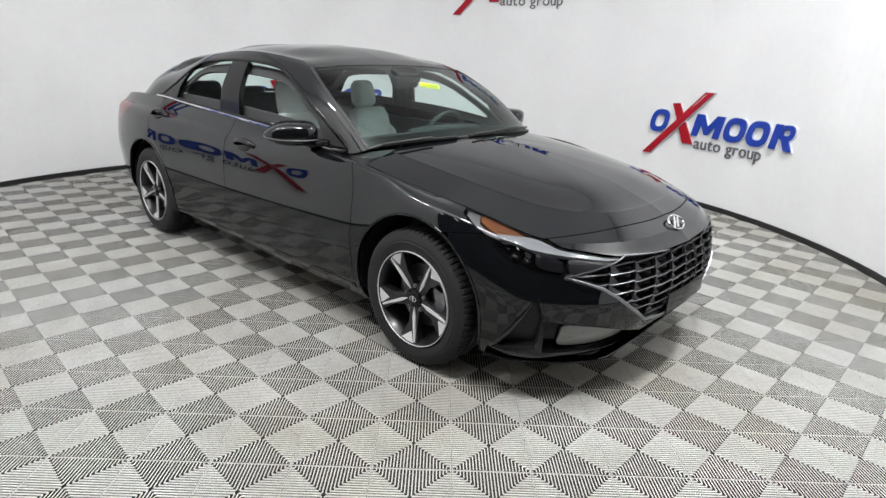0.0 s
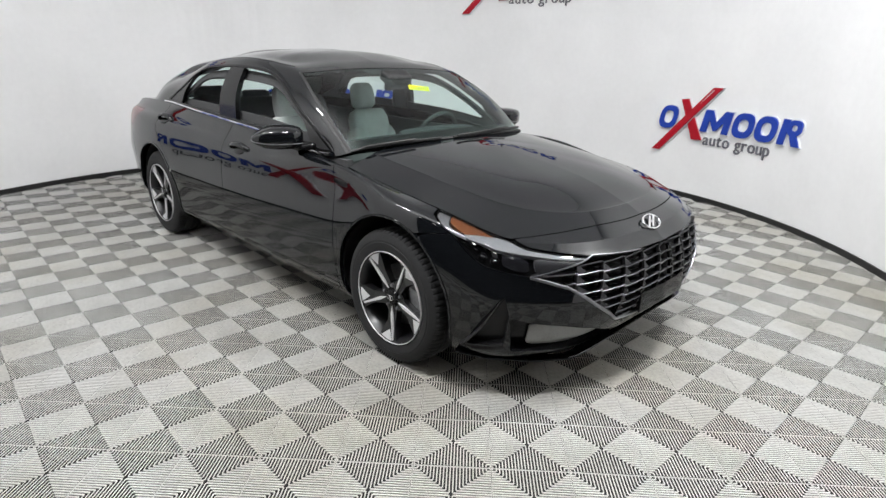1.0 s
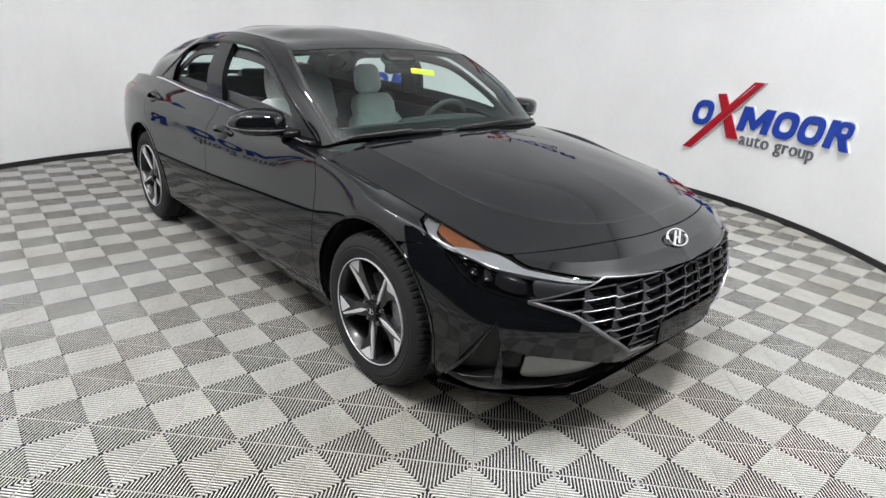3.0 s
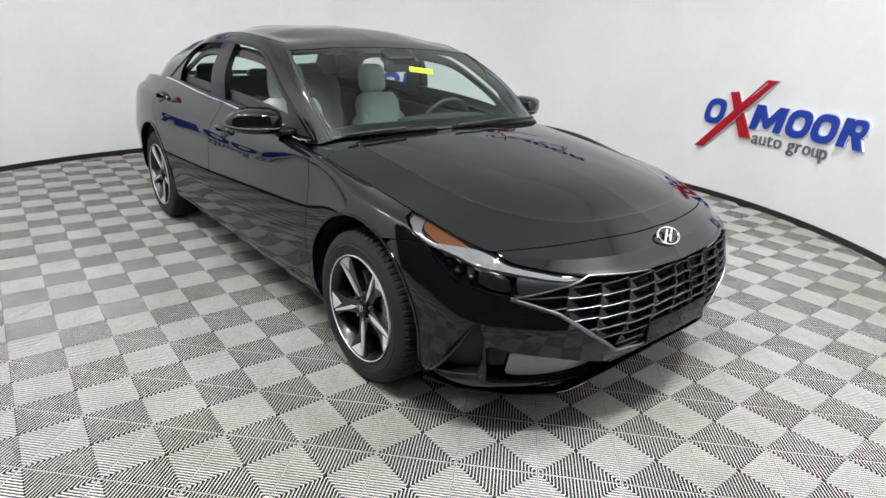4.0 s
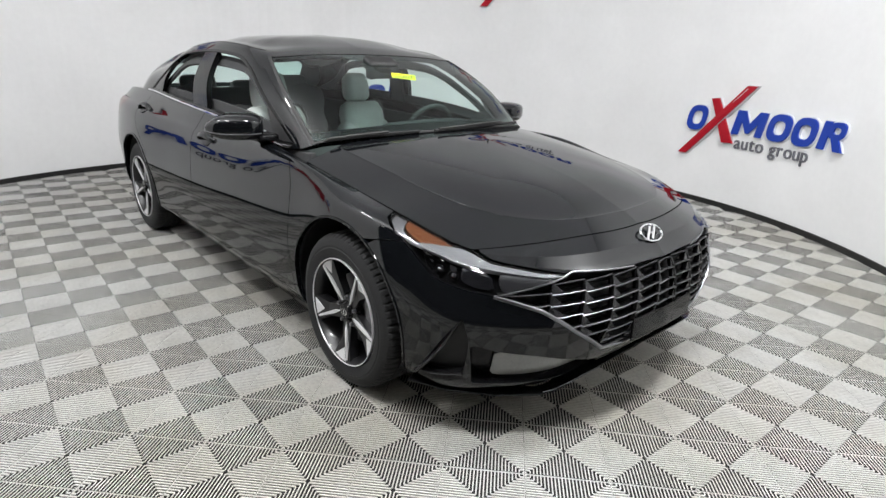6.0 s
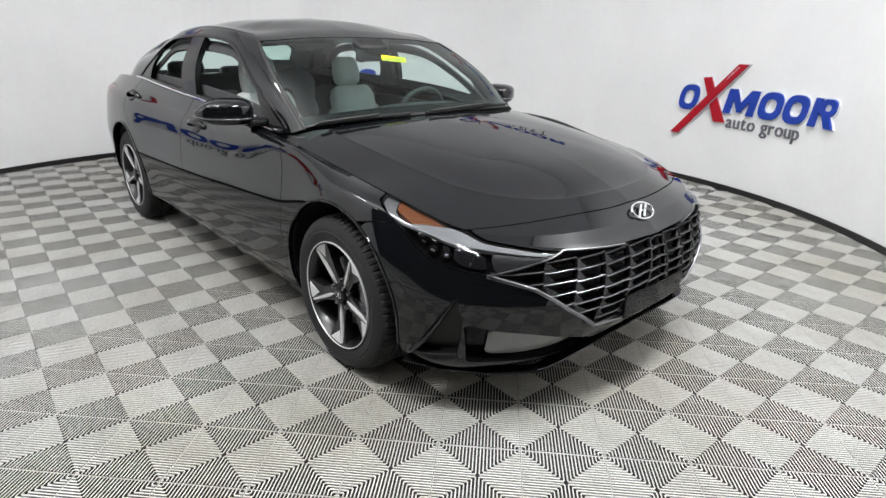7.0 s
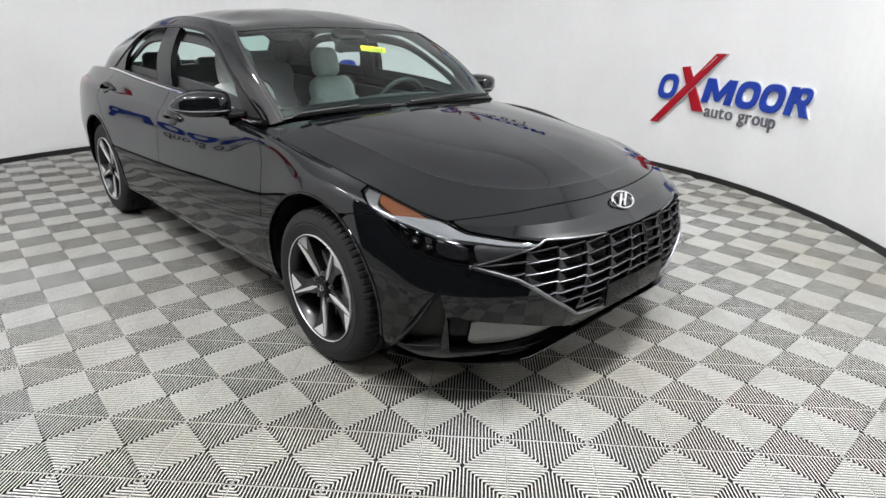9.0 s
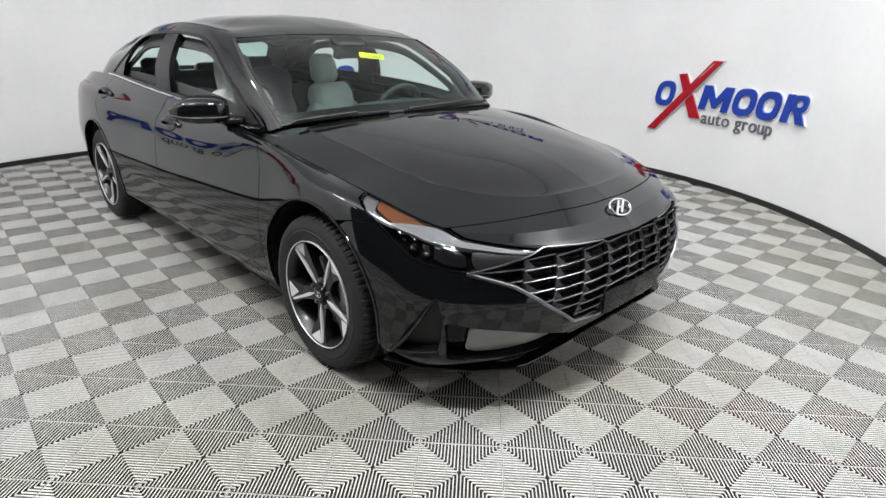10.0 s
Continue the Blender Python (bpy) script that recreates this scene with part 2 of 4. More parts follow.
SIGN_BLUE = material("sign_blue", (0.015, 0.052, 0.37), 0.45, Specular_IOR_Level=0.25, grain=0.05, scale=20, large=0.1)
SIGN_RED = material("sign_red", (0.40, 0.006, 0.018), 0.45, Specular_IOR_Level=0.25, grain=0.05, scale=20, large=0.1)
SIGN_GREY = material("sign_grey", (0.13, 0.13, 0.15), 0.4, grain=0.05, scale=20)
SIGN_EDGE = material("sign_white_edge", (0.64, 0.66, 0.69), 0.4, grain=0.03, scale=20)

# ---- the car: surface from its character lines (x ahead, half width, height) ----
car = tagged(new("car"), "glossy black four-door sedan parked on the tiled booth floor", "car")

BOTTOM = [(2.07, 0, 0.226), (2.065, 0.3, 0.218), (2.035, 0.52, 0.19), (1.9, 0.74, 0.175), (1.71, 0.82, 0.185), (1.36, 0.835, 0.19),
          (0.95, 0.81, 0.185), (0.2, 0.805, 0.18), (-0.6, 0.805, 0.19), (-1.36, 0.83, 0.2), (-1.85, 0.8, 0.24), (-2.15, 0.66, 0.28),
          (-2.28, 0.35, 0.3), (-2.3, 0, 0.3)]
LIP = [(2.18, 0, 0.276), (2.165, 0.3, 0.268), (2.1, 0.55, 0.244), (1.93, 0.775, 0.25), (1.72, 0.86, 0.27), (1.36, 0.88, 0.27),
       (0.95, 0.856, 0.26), (0.2, 0.853, 0.25), (-0.6, 0.856, 0.255), (-1.36, 0.885, 0.27), (-1.87, 0.85, 0.34), (-2.18, 0.7, 0.38),
       (-2.34, 0.36, 0.4), (-2.36, 0, 0.4)]
LOWER = [(2.235, 0, 0.4), (2.215, 0.3, 0.405), (2.125, 0.57, 0.425), (1.955, 0.775, 0.44), (1.73, 0.868, 0.44), (1.36, 0.893, 0.43),
         (0.95, 0.876, 0.38), (0.2, 0.875, 0.37), (-0.6, 0.878, 0.39), (-1.36, 0.9, 0.45), (-1.9, 0.86, 0.5), (-2.22, 0.72, 0.52),
         (-2.39, 0.37, 0.53), (-2.41, 0, 0.53)]
MIDDLE = [(2.24, 0, 0.5), (2.215, 0.31, 0.5), (2.12, 0.565, 0.495), (1.955, 0.757, 0.52), (1.72, 0.868, 0.56), (1.36, 0.9, 0.6),
          (0.95, 0.886, 0.53), (0.2, 0.884, 0.52), (-0.6, 0.888, 0.56), (-1.36, 0.91, 0.62), (-1.92, 0.86, 0.64), (-2.25, 0.72, 0.66),
          (-2.42, 0.37, 0.67), (-2.44, 0, 0.67)]
SHOULDER = [(2.215, 0, .595), (2.19, .32, .595), (2.11, .55, .60), (1.945, .735, .625), (1.68, .842, .70), (1.36, .878, .745), (.95, .856, .75),
            (.2, .850, .765), (-.6, .852, .80), (-1.36, .868, .84), (-1.94, .815, .86), (-2.25, .69, .86), (-2.41, .36, .86), (-2.43, 0, .86)]
BELT = [(2.15, 0, .665), (2.12, .32, .668), (2.03, .54, .670), (1.88, .703, .687), (1.62, .776, .753), (1.36, .768, .780), (.95, .784, .842),
        (.2, .757, .905), (-.6, .747, .945), (-1.36, .715, .98), (-1.94, .69, .980), (-2.20, .63, .955), (-2.34, .34, .962), (-2.36, 0, .965)]
# the wing's crest between shoulder and bonnet edge: bulge over the straight line, strongest above the front wheel
RISE = {3: (.0, .002), 4: (.010, .004), 5: (.024, .016), 6: (.022, .050), 7: (.006, .010)}
CREST = [tuple(p + (q - p) * .55 + (0, *RISE.get(i, (0, 0)))[k] for k, (p, q) in enumerate(zip(a, b))) for i, (a, b) in enumerate(zip(SHOULDER, BELT))]
HOOD_A = [(2.02, 0, .735), (1.99, .27, .737), (1.90, .45, .745), (1.76, .56, .765), (1.54, .62, .806), (1.30, .635, .843), (.95, .64, .888)]
HOOD_B = [(1.75, 0, .825), (1.73, .2, .826), (1.66, .32, .832), (1.56, .39, .845), (1.4, .42, .868), (1.22, .42, .892), (.93, .42, .925)]
CREASE = [tuple(p + (q - p) * .15 + (.004 * min(1, max(0, a[1] - .25) / .3) if k == 2 else 0) for k, (p, q) in enumerate(zip(a, b))) for a, b in zip(HOOD_A, HOOD_B)]
HOOD_C = [(1.3, 0, .905), (1.29, .06, .906), (1.27, .11, .907), (1.24, .14, .909), (1.18, .15, .915), (1.1, .15, .925), (.92, .15, .942)]
HOOD_D = [(1.25, 0, .912), (1.23, 0, .914), (1.2, 0, .917), (1.16, 0, .921), (1.12, 0, .926), (1.06, 0, .931), (.92, 0, .945)]



def net(lines, nu, nv):
    """Smooth surface through character lines: points and outward normals, rows (v) by columns (u)."""
    along = [spline(l, nu) for l in lines]
    g = np.stack([spline([a[i] for a in along], nv) for i in range(len(along[0]))], 1)
    n = np.cross(np.gradient(g, axis=1), np.gradient(g, axis=0))
    n /= np.maximum(np.linalg.norm(n, axis=2, keepdims=True), 1e-9)
    return g, n, nu, nv


def sheet(surface, side):
    """Mesh of a net, on the right (-1) or left (+1) side; each point keeps its u, v and normal."""
    g, n, nu, nv = surface
    bm = bmesh.new()
    lu, lv, ln = bm.verts.layers.float.new("u"), bm.verts.layers.float.new("v"), bm.verts.layers.float_vector.new("n")
    rows, cols = g.shape[:2]
    vs = [[bm.verts.new((p[0], side * p[1], p[2])) for p in row] for row in g]
    for j in range(rows):
        for i in range(cols):
            v = vs[j][i]
            v[lu], v[lv], v[ln] = i / nu, j / nv, (n[j, i, 0], side * n[j, i, 1], n[j, i, 2])
    for j in range(rows - 1):
        for i in range(cols - 1):
            q = [vs[j][i], vs[j][i + 1], vs[j + 1][i + 1], vs[j + 1][i]]
            if len({tuple(round(c, 5) for c in v.co) for v in q}) < 3:
                continue
            bm.faces.new(q[::-1] if side < 0 else q)
    bm.normal_update()
    return bm


def carve(bm, f):
    """Cut the sheet along f = 0 and keep the part where f is positive. f takes arrays x, y (half width), z, u, v."""
    bm.verts.ensure_lookup_table()
    if not bm.verts:
        return bm
    lu, lv = bm.verts.layers.float["u"], bm.verts.layers.float["v"]
    a = np.array([(*v.co, v[lu], v[lv]) for v in bm.verts])
    val = np.asarray(f(a[:, 0], np.abs(a[:, 1]), a[:, 2], a[:, 3], a[:, 4]), float)
    val[np.abs(val) < 1e-5] = 1e-5
    at = {v: val[i] for i, v in enumerate(bm.verts)}
    fresh = set()
    for e in list(bm.edges):
        p, q = e.verts
        if at[p] * at[q] < 0:
            _, v = bmesh.utils.edge_split(e, p, at[p] / (at[p] - at[q]))
            at[v] = 0.0
            fresh.add(v)
    for face in list(bm.faces):
        cut = [v for v in face.verts if v in fresh]
        if len(cut) == 2:
            try:
                bmesh.utils.face_split(face, cut[0], cut[1])
            except ValueError:
                pass
    bmesh.ops.delete(bm, geom=[v for v in bm.verts if at.get(v, 0) < 0], context="VERTS")
    return bm


def poly(points, gap=0.0):
    """Signed distance to a polygon (positive inside), less a gap."""
    p = np.array(points, float)
    q = np.roll(p, -1, 0)

    def f(a, b):
        d = np.full(len(a), 1e9)
        inside = np.zeros(len(a), bool)
        for (x0, y0), (x1, y1) in zip(p, q):
            ex, ey = x1 - x0, y1 - y0
            t = np.clip(((a - x0) * ex + (b - y0) * ey) / (ex * ex + ey * ey), 0, 1)
            d = np.minimum(d, np.hypot(a - x0 - t * ex, b - y0 - t * ey))
            with np.errstate(divide="ignore", invalid="ignore"):
                inside ^= ((y0 > b) != (y1 > b)) & (a < ex * (b - y0) / (ey if ey else 1e-12) + x0)
        return np.where(inside, d, -d) - gap
    return f


def panel(name, bm, mat, parent, label="", depth=0.012, push=0.0):
    """Finish a cut sheet: a turned-in edge all round, and the smooth normals of the whole surface."""
    ln = bm.verts.layers.float_vector["n"]
    bmesh.ops.delete(bm, geom=[v for v in bm.verts if not v.link_faces], context="VERTS")
    if push:
        for v in bm.verts:
            v.co += Vector(v[ln]) * push
    skin = set(bm.faces)
    if depth:
        rim = [e for e in bm.edges if len(e.link_faces) == 1]
        new_top, new_low = {}, {}
        for e in rim:
            for v in e.verts:
                if v not in new_top:
                    new_top[v] = bm.verts.new(v.co)
                    new_low[v] = bm.verts.new(v.co - Vector(v[ln]).normalized() * depth)
        for e in rim:
            p, q = e.link_loops[0].vert, e.link_loops[0].link_loop_next.vert
            bm.faces.new((new_top[q], new_top[p], new_low[p], new_low[q]))
    bm.normal_update()
    normals = []
    for face in bm.faces:
        for lp in face.loops:
            n = Vector(lp.vert[ln]) if face in skin else face.normal
            normals.append(tuple(n.normalized()) if n.length > 0.1 else tuple(face.normal))
    me = bpy.data.meshes.new(name)
    bm.to_mesh(me)
    bm.free()
    me.materials.append(mat)
    me.shade_smooth()
    me.normals_split_custom_set(normals)
    ob = new(name, me)
    ob.parent = parent
    if label:
        ob["label"] = label
    return ob
SILL = [(1.02, 0, 0.935), (0.99, 0.35, 0.93), (0.88, 0.64, 0.905), (0.7, 0.742, 0.862), (0.2, 0.752, 0.91), (-0.35, 0.748, 0.937),
        (-0.9, 0.738, 0.963), (-1.35, 0.712, 0.982), (-1.75, 0.685, 0.98), (-1.99, 0.58, 0.978), (-2.06, 0.3, 0.982), (-2.07, 0, 0.985)]
RAIL = [(0.25, 0, 1.286), (0.265, 0.32, 1.279), (0.27, 0.565, 1.262), (0.19, 0.622, 1.266), (-0.05, 0.632, 1.29), (-0.4, 0.628, 1.303),
        (-0.85, 0.612, 1.276), (-1.2, 0.592, 1.208), (-1.42, 0.56, 1.178), (-1.48, 0.47, 1.243), (-1.5, 0.25, 1.287), (-1.51, 0, 1.292)]
ROOF_A = [(0.1, 0, 1.33), (0.09, 0.3, 1.323), (0.05, 0.475, 1.308), (-0.01, 0.525, 1.314), (-0.13, 0.54, 1.325), (-0.4, 0.54, 1.333),
          (-0.8, 0.52, 1.304), (-1.05, 0.49, 1.263), (-1.2, 0.43, 1.25), (-1.25, 0.36, 1.287), (-1.27, 0.2, 1.309), (-1.28, 0, 1.314)]
ROOF_B = [(-0.1, 0, 1.369), (-0.1, 0.2, 1.366), (-0.12, 0.3, 1.36), (-0.16, 0.34, 1.361), (-0.22, 0.35, 1.362), (-0.42, 0.35, 1.366),
          (-0.7, 0.33, 1.357), (-0.85, 0.31, 1.347), (-0.93, 0.27, 1.357), (-0.97, 0.22, 1.359), (-1, 0.12, 1.364), (-1, 0, 1.367)]
SPINE = [(-0.25, 0, 1.383), (-0.26, 0, 1.384), (-0.28, 0, 1.385), (-0.31, 0, 1.386), (-0.35, 0, 1.387), (-0.45, 0, 1.388),
         (-0.55, 0, 1.387), (-0.62, 0, 1.386), (-0.67, 0, 1.385), (-0.71, 0, 1.384), (-0.75, 0, 1.383), (-0.8, 0, 1.381)]
BULGE = [(0.03, 0, 0.035), (0.03, 0.02, 0.035), (0.02, 0.03, 0.025), (0, 0.035, 0.01), (0, 0.04, 0), (0, 0.042, 0),
         (0, 0.042, 0), (0, 0.038, 0), (-0.01, 0.03, 0.01), (-0.02, 0.02, 0.02), (-0.03, 0, 0.03), (-0.03, 0, 0.03)]
CABIN_MID = [tuple((a + b) / 2 + c for a, b, c in zip(*t)) for t in zip(SILL, RAIL, BULGE)]

SIDE = net([BOTTOM, LIP, LOWER, MIDDLE, SHOULDER, CREST, BELT], 14, 6)
HOOD = net([BELT[:7], HOOD_A, CREASE, HOOD_B, HOOD_C, HOOD_D], 14, 8)
CABIN = net([SILL, CABIN_MID, RAIL, ROOF_A, ROOF_B, SPINE], 12, 8)

WHEEL_X, WHEEL_R, ARCH_R = 1.36, 0.317, 0.378
LAMP = [(1.552, .776), (1.62, .761), (1.75, .729), (1.885, .690), (1.955, .660), (2.023, .645), (2.084, .630), (2.135, .619), (2.09, .595), (2.025, .560), (1.93, .574), (1.848, .595), (1.79, .632), (1.748, .666), (1.704, .694), (1.645, .727), (1.586, .751)]
GRILLE = [(-.2, .609), (.2, .614), (.46, .628), (.60, .592), (.705, .56), (.58, .512), (.47, .43), (.335, .335), (.1, .325), (-.2, .325)]
VENT = [(1.945, .485), (1.79, .245), (1.82, .235), (1.945, .262), (1.966, .40)]
INTAKE = [(.765, .395), (.70, .372), (.58, .350), (.45, .315), (.36, .290), (.28, .272), (.45, .250), (.60, .240), (.745, .240)]
GAP = 0.0022


def outside(f):
    return lambda x, y, z, u, v: -f(x, y, z, u, v)


def in_xz(points, gap=0.0):
    f = poly(points, gap)
    return lambda x, y, z, u, v: f(x, z)


def in_yz(points, gap=0.0, ahead=1.8):
    f = poly(points, gap)
    return lambda x, y, z, u, v: np.minimum(f(y, z), np.maximum((x - ahead) * 0.5, -0.2))


def off_arches(x, y, z, u, v):
    return np.minimum(np.hypot(x - WHEEL_X, z - .325), np.hypot(x + WHEEL_X, z - .325)) - ARCH_R


def above(line):
    xs, zs = zip(*line)
    return lambda x, y, z, u, v: z - np.interp(x, xs, zs) - GAP


def below(line):
    xs, zs = zip(*line)
    return lambda x, y, z, u, v: np.interp(x, xs, zs) - z - GAP


def ahead_of(line):
    zs, xs = zip(*line)
    return lambda x, y, z, u, v: x - np.interp(z, zs, xs) - GAP


def behind(line):
    zs, xs = zip(*line)
    return lambda x, y, z, u, v: np.interp(z, zs, xs) - x - GAP


BUMPER_TOP = [(-3, .3), (1.5, .66), (1.62, .683), (1.75, .70), (3, .70)]
BUMPER_BACK = [(.1, 1.50), (.60, 1.50), (.66, 1.56), (.70, 1.62), (1, 1.62)]
DOOR_FRONT = [(.1, .945), (.55, .945), (.75, .94), (.90, .90)]
DOOR_SPLIT = [(.1, -.235), (.5, -.24), (.7, -.27), (.95, -.30)]
DOOR_REAR = [(.1, -.97), (.42, -.98), (.62, -1.06), (.72, -1.20), (.80, -1.30), (1.0, -1.36)]
SILL_LINE = [(-3, .262), (3, .262)]
REAR_CUT = [(.1, -1.72), (.5, -1.74), (.72, -1.86), (.80, -2.1), (1, -2.6)]


def cut(surface, side, *fs):
    bm = sheet(surface, side)
    for f in fs:
        carve(bm, f)
    return bm


for side in (-1, 1):
    lamp_out, grille_out = outside(in_xz(LAMP, -0.003)), outside(in_yz(GRILLE, -0.002))
    panel("front_bumper", cut(SIDE, side, ahead_of(BUMPER_BACK), below(BUMPER_TOP), off_arches, lamp_out, grille_out, outside(in_xz(VENT)), outside(in_yz(INTAKE))), PAINT, car, "glossy black front bumper skin")
    panel("fender", cut(SIDE, side, ahead_of(DOOR_FRONT), off_arches, lambda x, y, z, u, v: np.minimum(1.75 - x, np.where(x < 1.5, z - .19, z - np.interp(x, (1.5, 1.62, 1.75), (.66, .683, .70)) - GAP)), lamp_out), PAINT, car)
    panel("front_door", cut(SIDE, side, behind(DOOR_FRONT), ahead_of(DOOR_SPLIT), above(SILL_LINE)), PAINT, car)
    panel("rear_door", cut(SIDE, side, behind(DOOR_SPLIT), ahead_of(DOOR_REAR), above(SILL_LINE), off_arches), PAINT, car)
    panel("rocker_panel", cut(SIDE, side, below(SILL_LINE), lambda x, y, z, u, v: np.minimum(.94 - x, x + .985), off_arches), PAINT, car)
    panel("rear_quarter", cut(SIDE, side, behind(DOOR_REAR), ahead_of(REAR_CUT), off_arches, outside(in_xz([(-1.74, .915), (-1.90, .775), (-2.6, .775), (-2.6, .915)]))), PAINT, car)
    panel("rear_bumper", cut(SIDE, side, behind(REAR_CUT), off_arches, outside(in_xz([(-1.74, .915), (-1.90, .775), (-2.6, .775), (-2.6, .915)]))), PAINT, car)
    panel("tail_lamp", cut(SIDE, side, in_xz([(-1.74, .915), (-1.90, .775), (-2.6, .775), (-2.6, .915)], .002)), TAIL, car, "dark red tail lamp lens")
    hood_front = lambda x, y, z, u, v: 2.076 - .194 * (y / .703) ** 2.3 - x
    panel("bonnet", cut(HOOD, side, lambda x, y, z, u, v: hood_front(x, y, z, u, v) - GAP, lambda x, y, z, u, v: v - .030), PAINT, car, "glossy black bonnet with soft creases")
    panel("nose_panel", cut(HOOD, side, lambda x, y, z, u, v: -hood_front(x, y, z, u, v) - GAP, lamp_out), PAINT, car)
    # boot lid and the shelf behind the rear glass
    deck = net([BELT[9:], [(-1.36, .5, .978), (-1.93, .4, .980), (-2.1, .4, .965), (-2.25, .25, .96), (-2.28, 0, .962)], [(-1.36, 0, .975), (-1.93, 0, .985), (-2.0, 0, .98), (-2.1, 0, .972), (-2.15, 0, .97)]], 8, 5)
    panel("boot_lid", sheet(deck, side), PAINT, car)

    # greenhouse: u counts columns from the windscreen's middle to the rear glass's middle, v rows from belt to roof
    DLO = [(2.72, .06), (2.82, .45), (2.92, .80), (3.00, 1.02), (3.08, 1.2), (3.20, 1.42), (3.35, 1.58), (3.53, 1.71), (3.75, 1.79), (4.0, 1.83), (4.3, 1.84), (6.0, 1.84), (6.25, 1.78), (6.5, 1.64), (7.36, .06)]
    dlo_edge, dlo_in, dlo_deep = poly(DLO), poly(DLO, .055), poly(DLO, .35)
    dlo = lambda x, y, z, u, v: dlo_edge(u, v)
    shield = lambda x, y, z, u, v: np.minimum.reduce([(2.27 - u), 1.94 - v, v - .03])
    rearglass = lambda x, y, z, u, v: np.minimum.reduce([(u - 8.5), 1.93 - v, v - .10])
    panel("roof", cut(CABIN, side, outside(dlo), outside(shield), outside(rearglass)), PAINT, car, "glossy black roof with slim pillars", depth=0.03)
    panel("windscreen", cut(CABIN, side, shield), GLASS, car, "clear greenish windscreen glass", depth=0, push=-.002)
    panel("windscreen_border", cut(CABIN, side, shield, lambda x, y, z, u, v: np.maximum.reduce([.20 - v, v - 1.88 + .0 * u, (u - 2.20), np.where(u < .55, v - 1.72, -1)])), TRIM_BLACK, car, "black printed border of the windscreen", depth=0, push=-.006)
    panel("rear_glass", cut(CABIN, side, rearglass), GLASS, car, depth=0, push=-.002)
    # side window frames: gloss black strips round and between the openings
    q_in = lambda x, y, z, u, v: dlo_in(u, v)
    panel("window_lining", cut(CABIN, side, q_in, outside(lambda x, y, z, u, v: dlo_deep(u, v)), lambda x, y, z, u, v: 4.9 - u), CARPET, car, "black door frame inside the window", depth=.015, push=-.045)
    panel("window_lining", cut(CABIN, side, q_in, outside(lambda x, y, z, u, v: dlo_deep(u, v)), lambda x, y, z, u, v: u - 5.2), CARPET, car, "black door frame inside the window", depth=.015, push=-.045)
    panel("mirror_sail", cut(CABIN, side, lambda x, y, z, u, v: np.minimum.reduce([3.26 - .25 * v - u, dlo_in(u, v) + .004])), PLASTIC, car, "black triangle cover behind the door mirror", depth=0.02, push=-.001)
    panel("centre_pillar", cut(CABIN, side, q_in, lambda x, y, z, u, v: np.minimum(u - (4.86 - .08 * v), (5.28 - .06 * v) - u)), TRIM_BLACK, car, "black centre pillar cover", depth=0.03, push=-.004)
    panel("quarter_window", cut(CABIN, side, q_in, lambda x, y, z, u, v: u - (6.62 - .12 * v)), TRIM_BLACK, car, "black fixed rear quarter pane", depth=0.02, push=-.005)

# ---- probes on the finished surfaces ----
side_tree = BVHTree.FromBMesh(sheet(SIDE, -1))
hood_tree = BVHTree.FromBMesh(sheet(HOOD, -1))


def flank(x, z, out=0.0):
    """Point on the right flank at x, z, and its normal."""
    p = None
    while p is None:
        p, n, _, _ = side_tree.ray_cast(Vector((x, -3, z)), Vector((0, 1, 0)))
        z += .01 if z < .6 else -.01
    n = n if n.y < 0 else -n
    return p + n * out, n


def nose(y, z, out=0.0):
    """Point on the front at y, z (mirrored for the left half)."""
    p = None
    while p is None:
        p, n, _, _ = side_tree.ray_cast(Vector((4, -max(abs(y), .002), z)), Vector((-1, 0, 0)))
        z -= .005
    n = n if n.x > 0 else -n
    p = p + n * out
    if y > 0:
        p.y, n.y = -p.y, -n.y
    return p, n


def cabin(u, v, side, out=0.0):
    """Point on the greenhouse at column u, row v."""
    g, n, nu, nv = CABIN
    i, j = min(u * nu, g.shape[1] - 1.001), min(v * nv, g.shape[0] - 1.001)
    a, b = int(i), int(j)
    fi, fj = i - a, j - b
    mixed = [(1 - fi) * (1 - fj) * t[b, a] + fi * (1 - fj) * t[b, a + 1] + (1 - fi) * fj * t[b + 1, a] + fi * fj * t[b + 1, a + 1] for t in (g, n)]
    p, q = Vector(mixed[0]), Vector(mixed[1])
    p, q = Vector((p.x, side * p.y, p.z)), Vector((q.x, side * q.y, q.z)).normalized()
    return p + q * out, q


def sweep(bm, points, normals, profile, closed=False, scale=None):
    """Sweep a closed profile of (across, out) pairs along points with given normals."""
    rings = []
    n = len(points)
    for i in range(n):
        a = points[(i - 1) % n] if closed or i else points[0]
        b = points[(i + 1) % n] if closed or i < n - 1 else points[-1]
        t = (b - a).normalized()
        out = (normals[i] - t * normals[i].dot(t)).normalized()
        across = out.cross(t)
        s = scale[i] if scale else 1.0
        rings.append([bm.verts.new(points[i] + across * p * s + out * q * s) for p, q in profile])
    m = len(profile)
    for i in range(n if closed else n - 1):
        r, s = rings[i], rings[(i + 1) % n]
        for k in range(m):
            bm.faces.new((r[k], r[(k + 1) % m], s[(k + 1) % m], s[k]))
    if not closed:
        bm.faces.new(rings[0][::-1])
        bm.faces.new(rings[-1])
    bmesh.ops.recalc_face_normals(bm, faces=bm.faces)


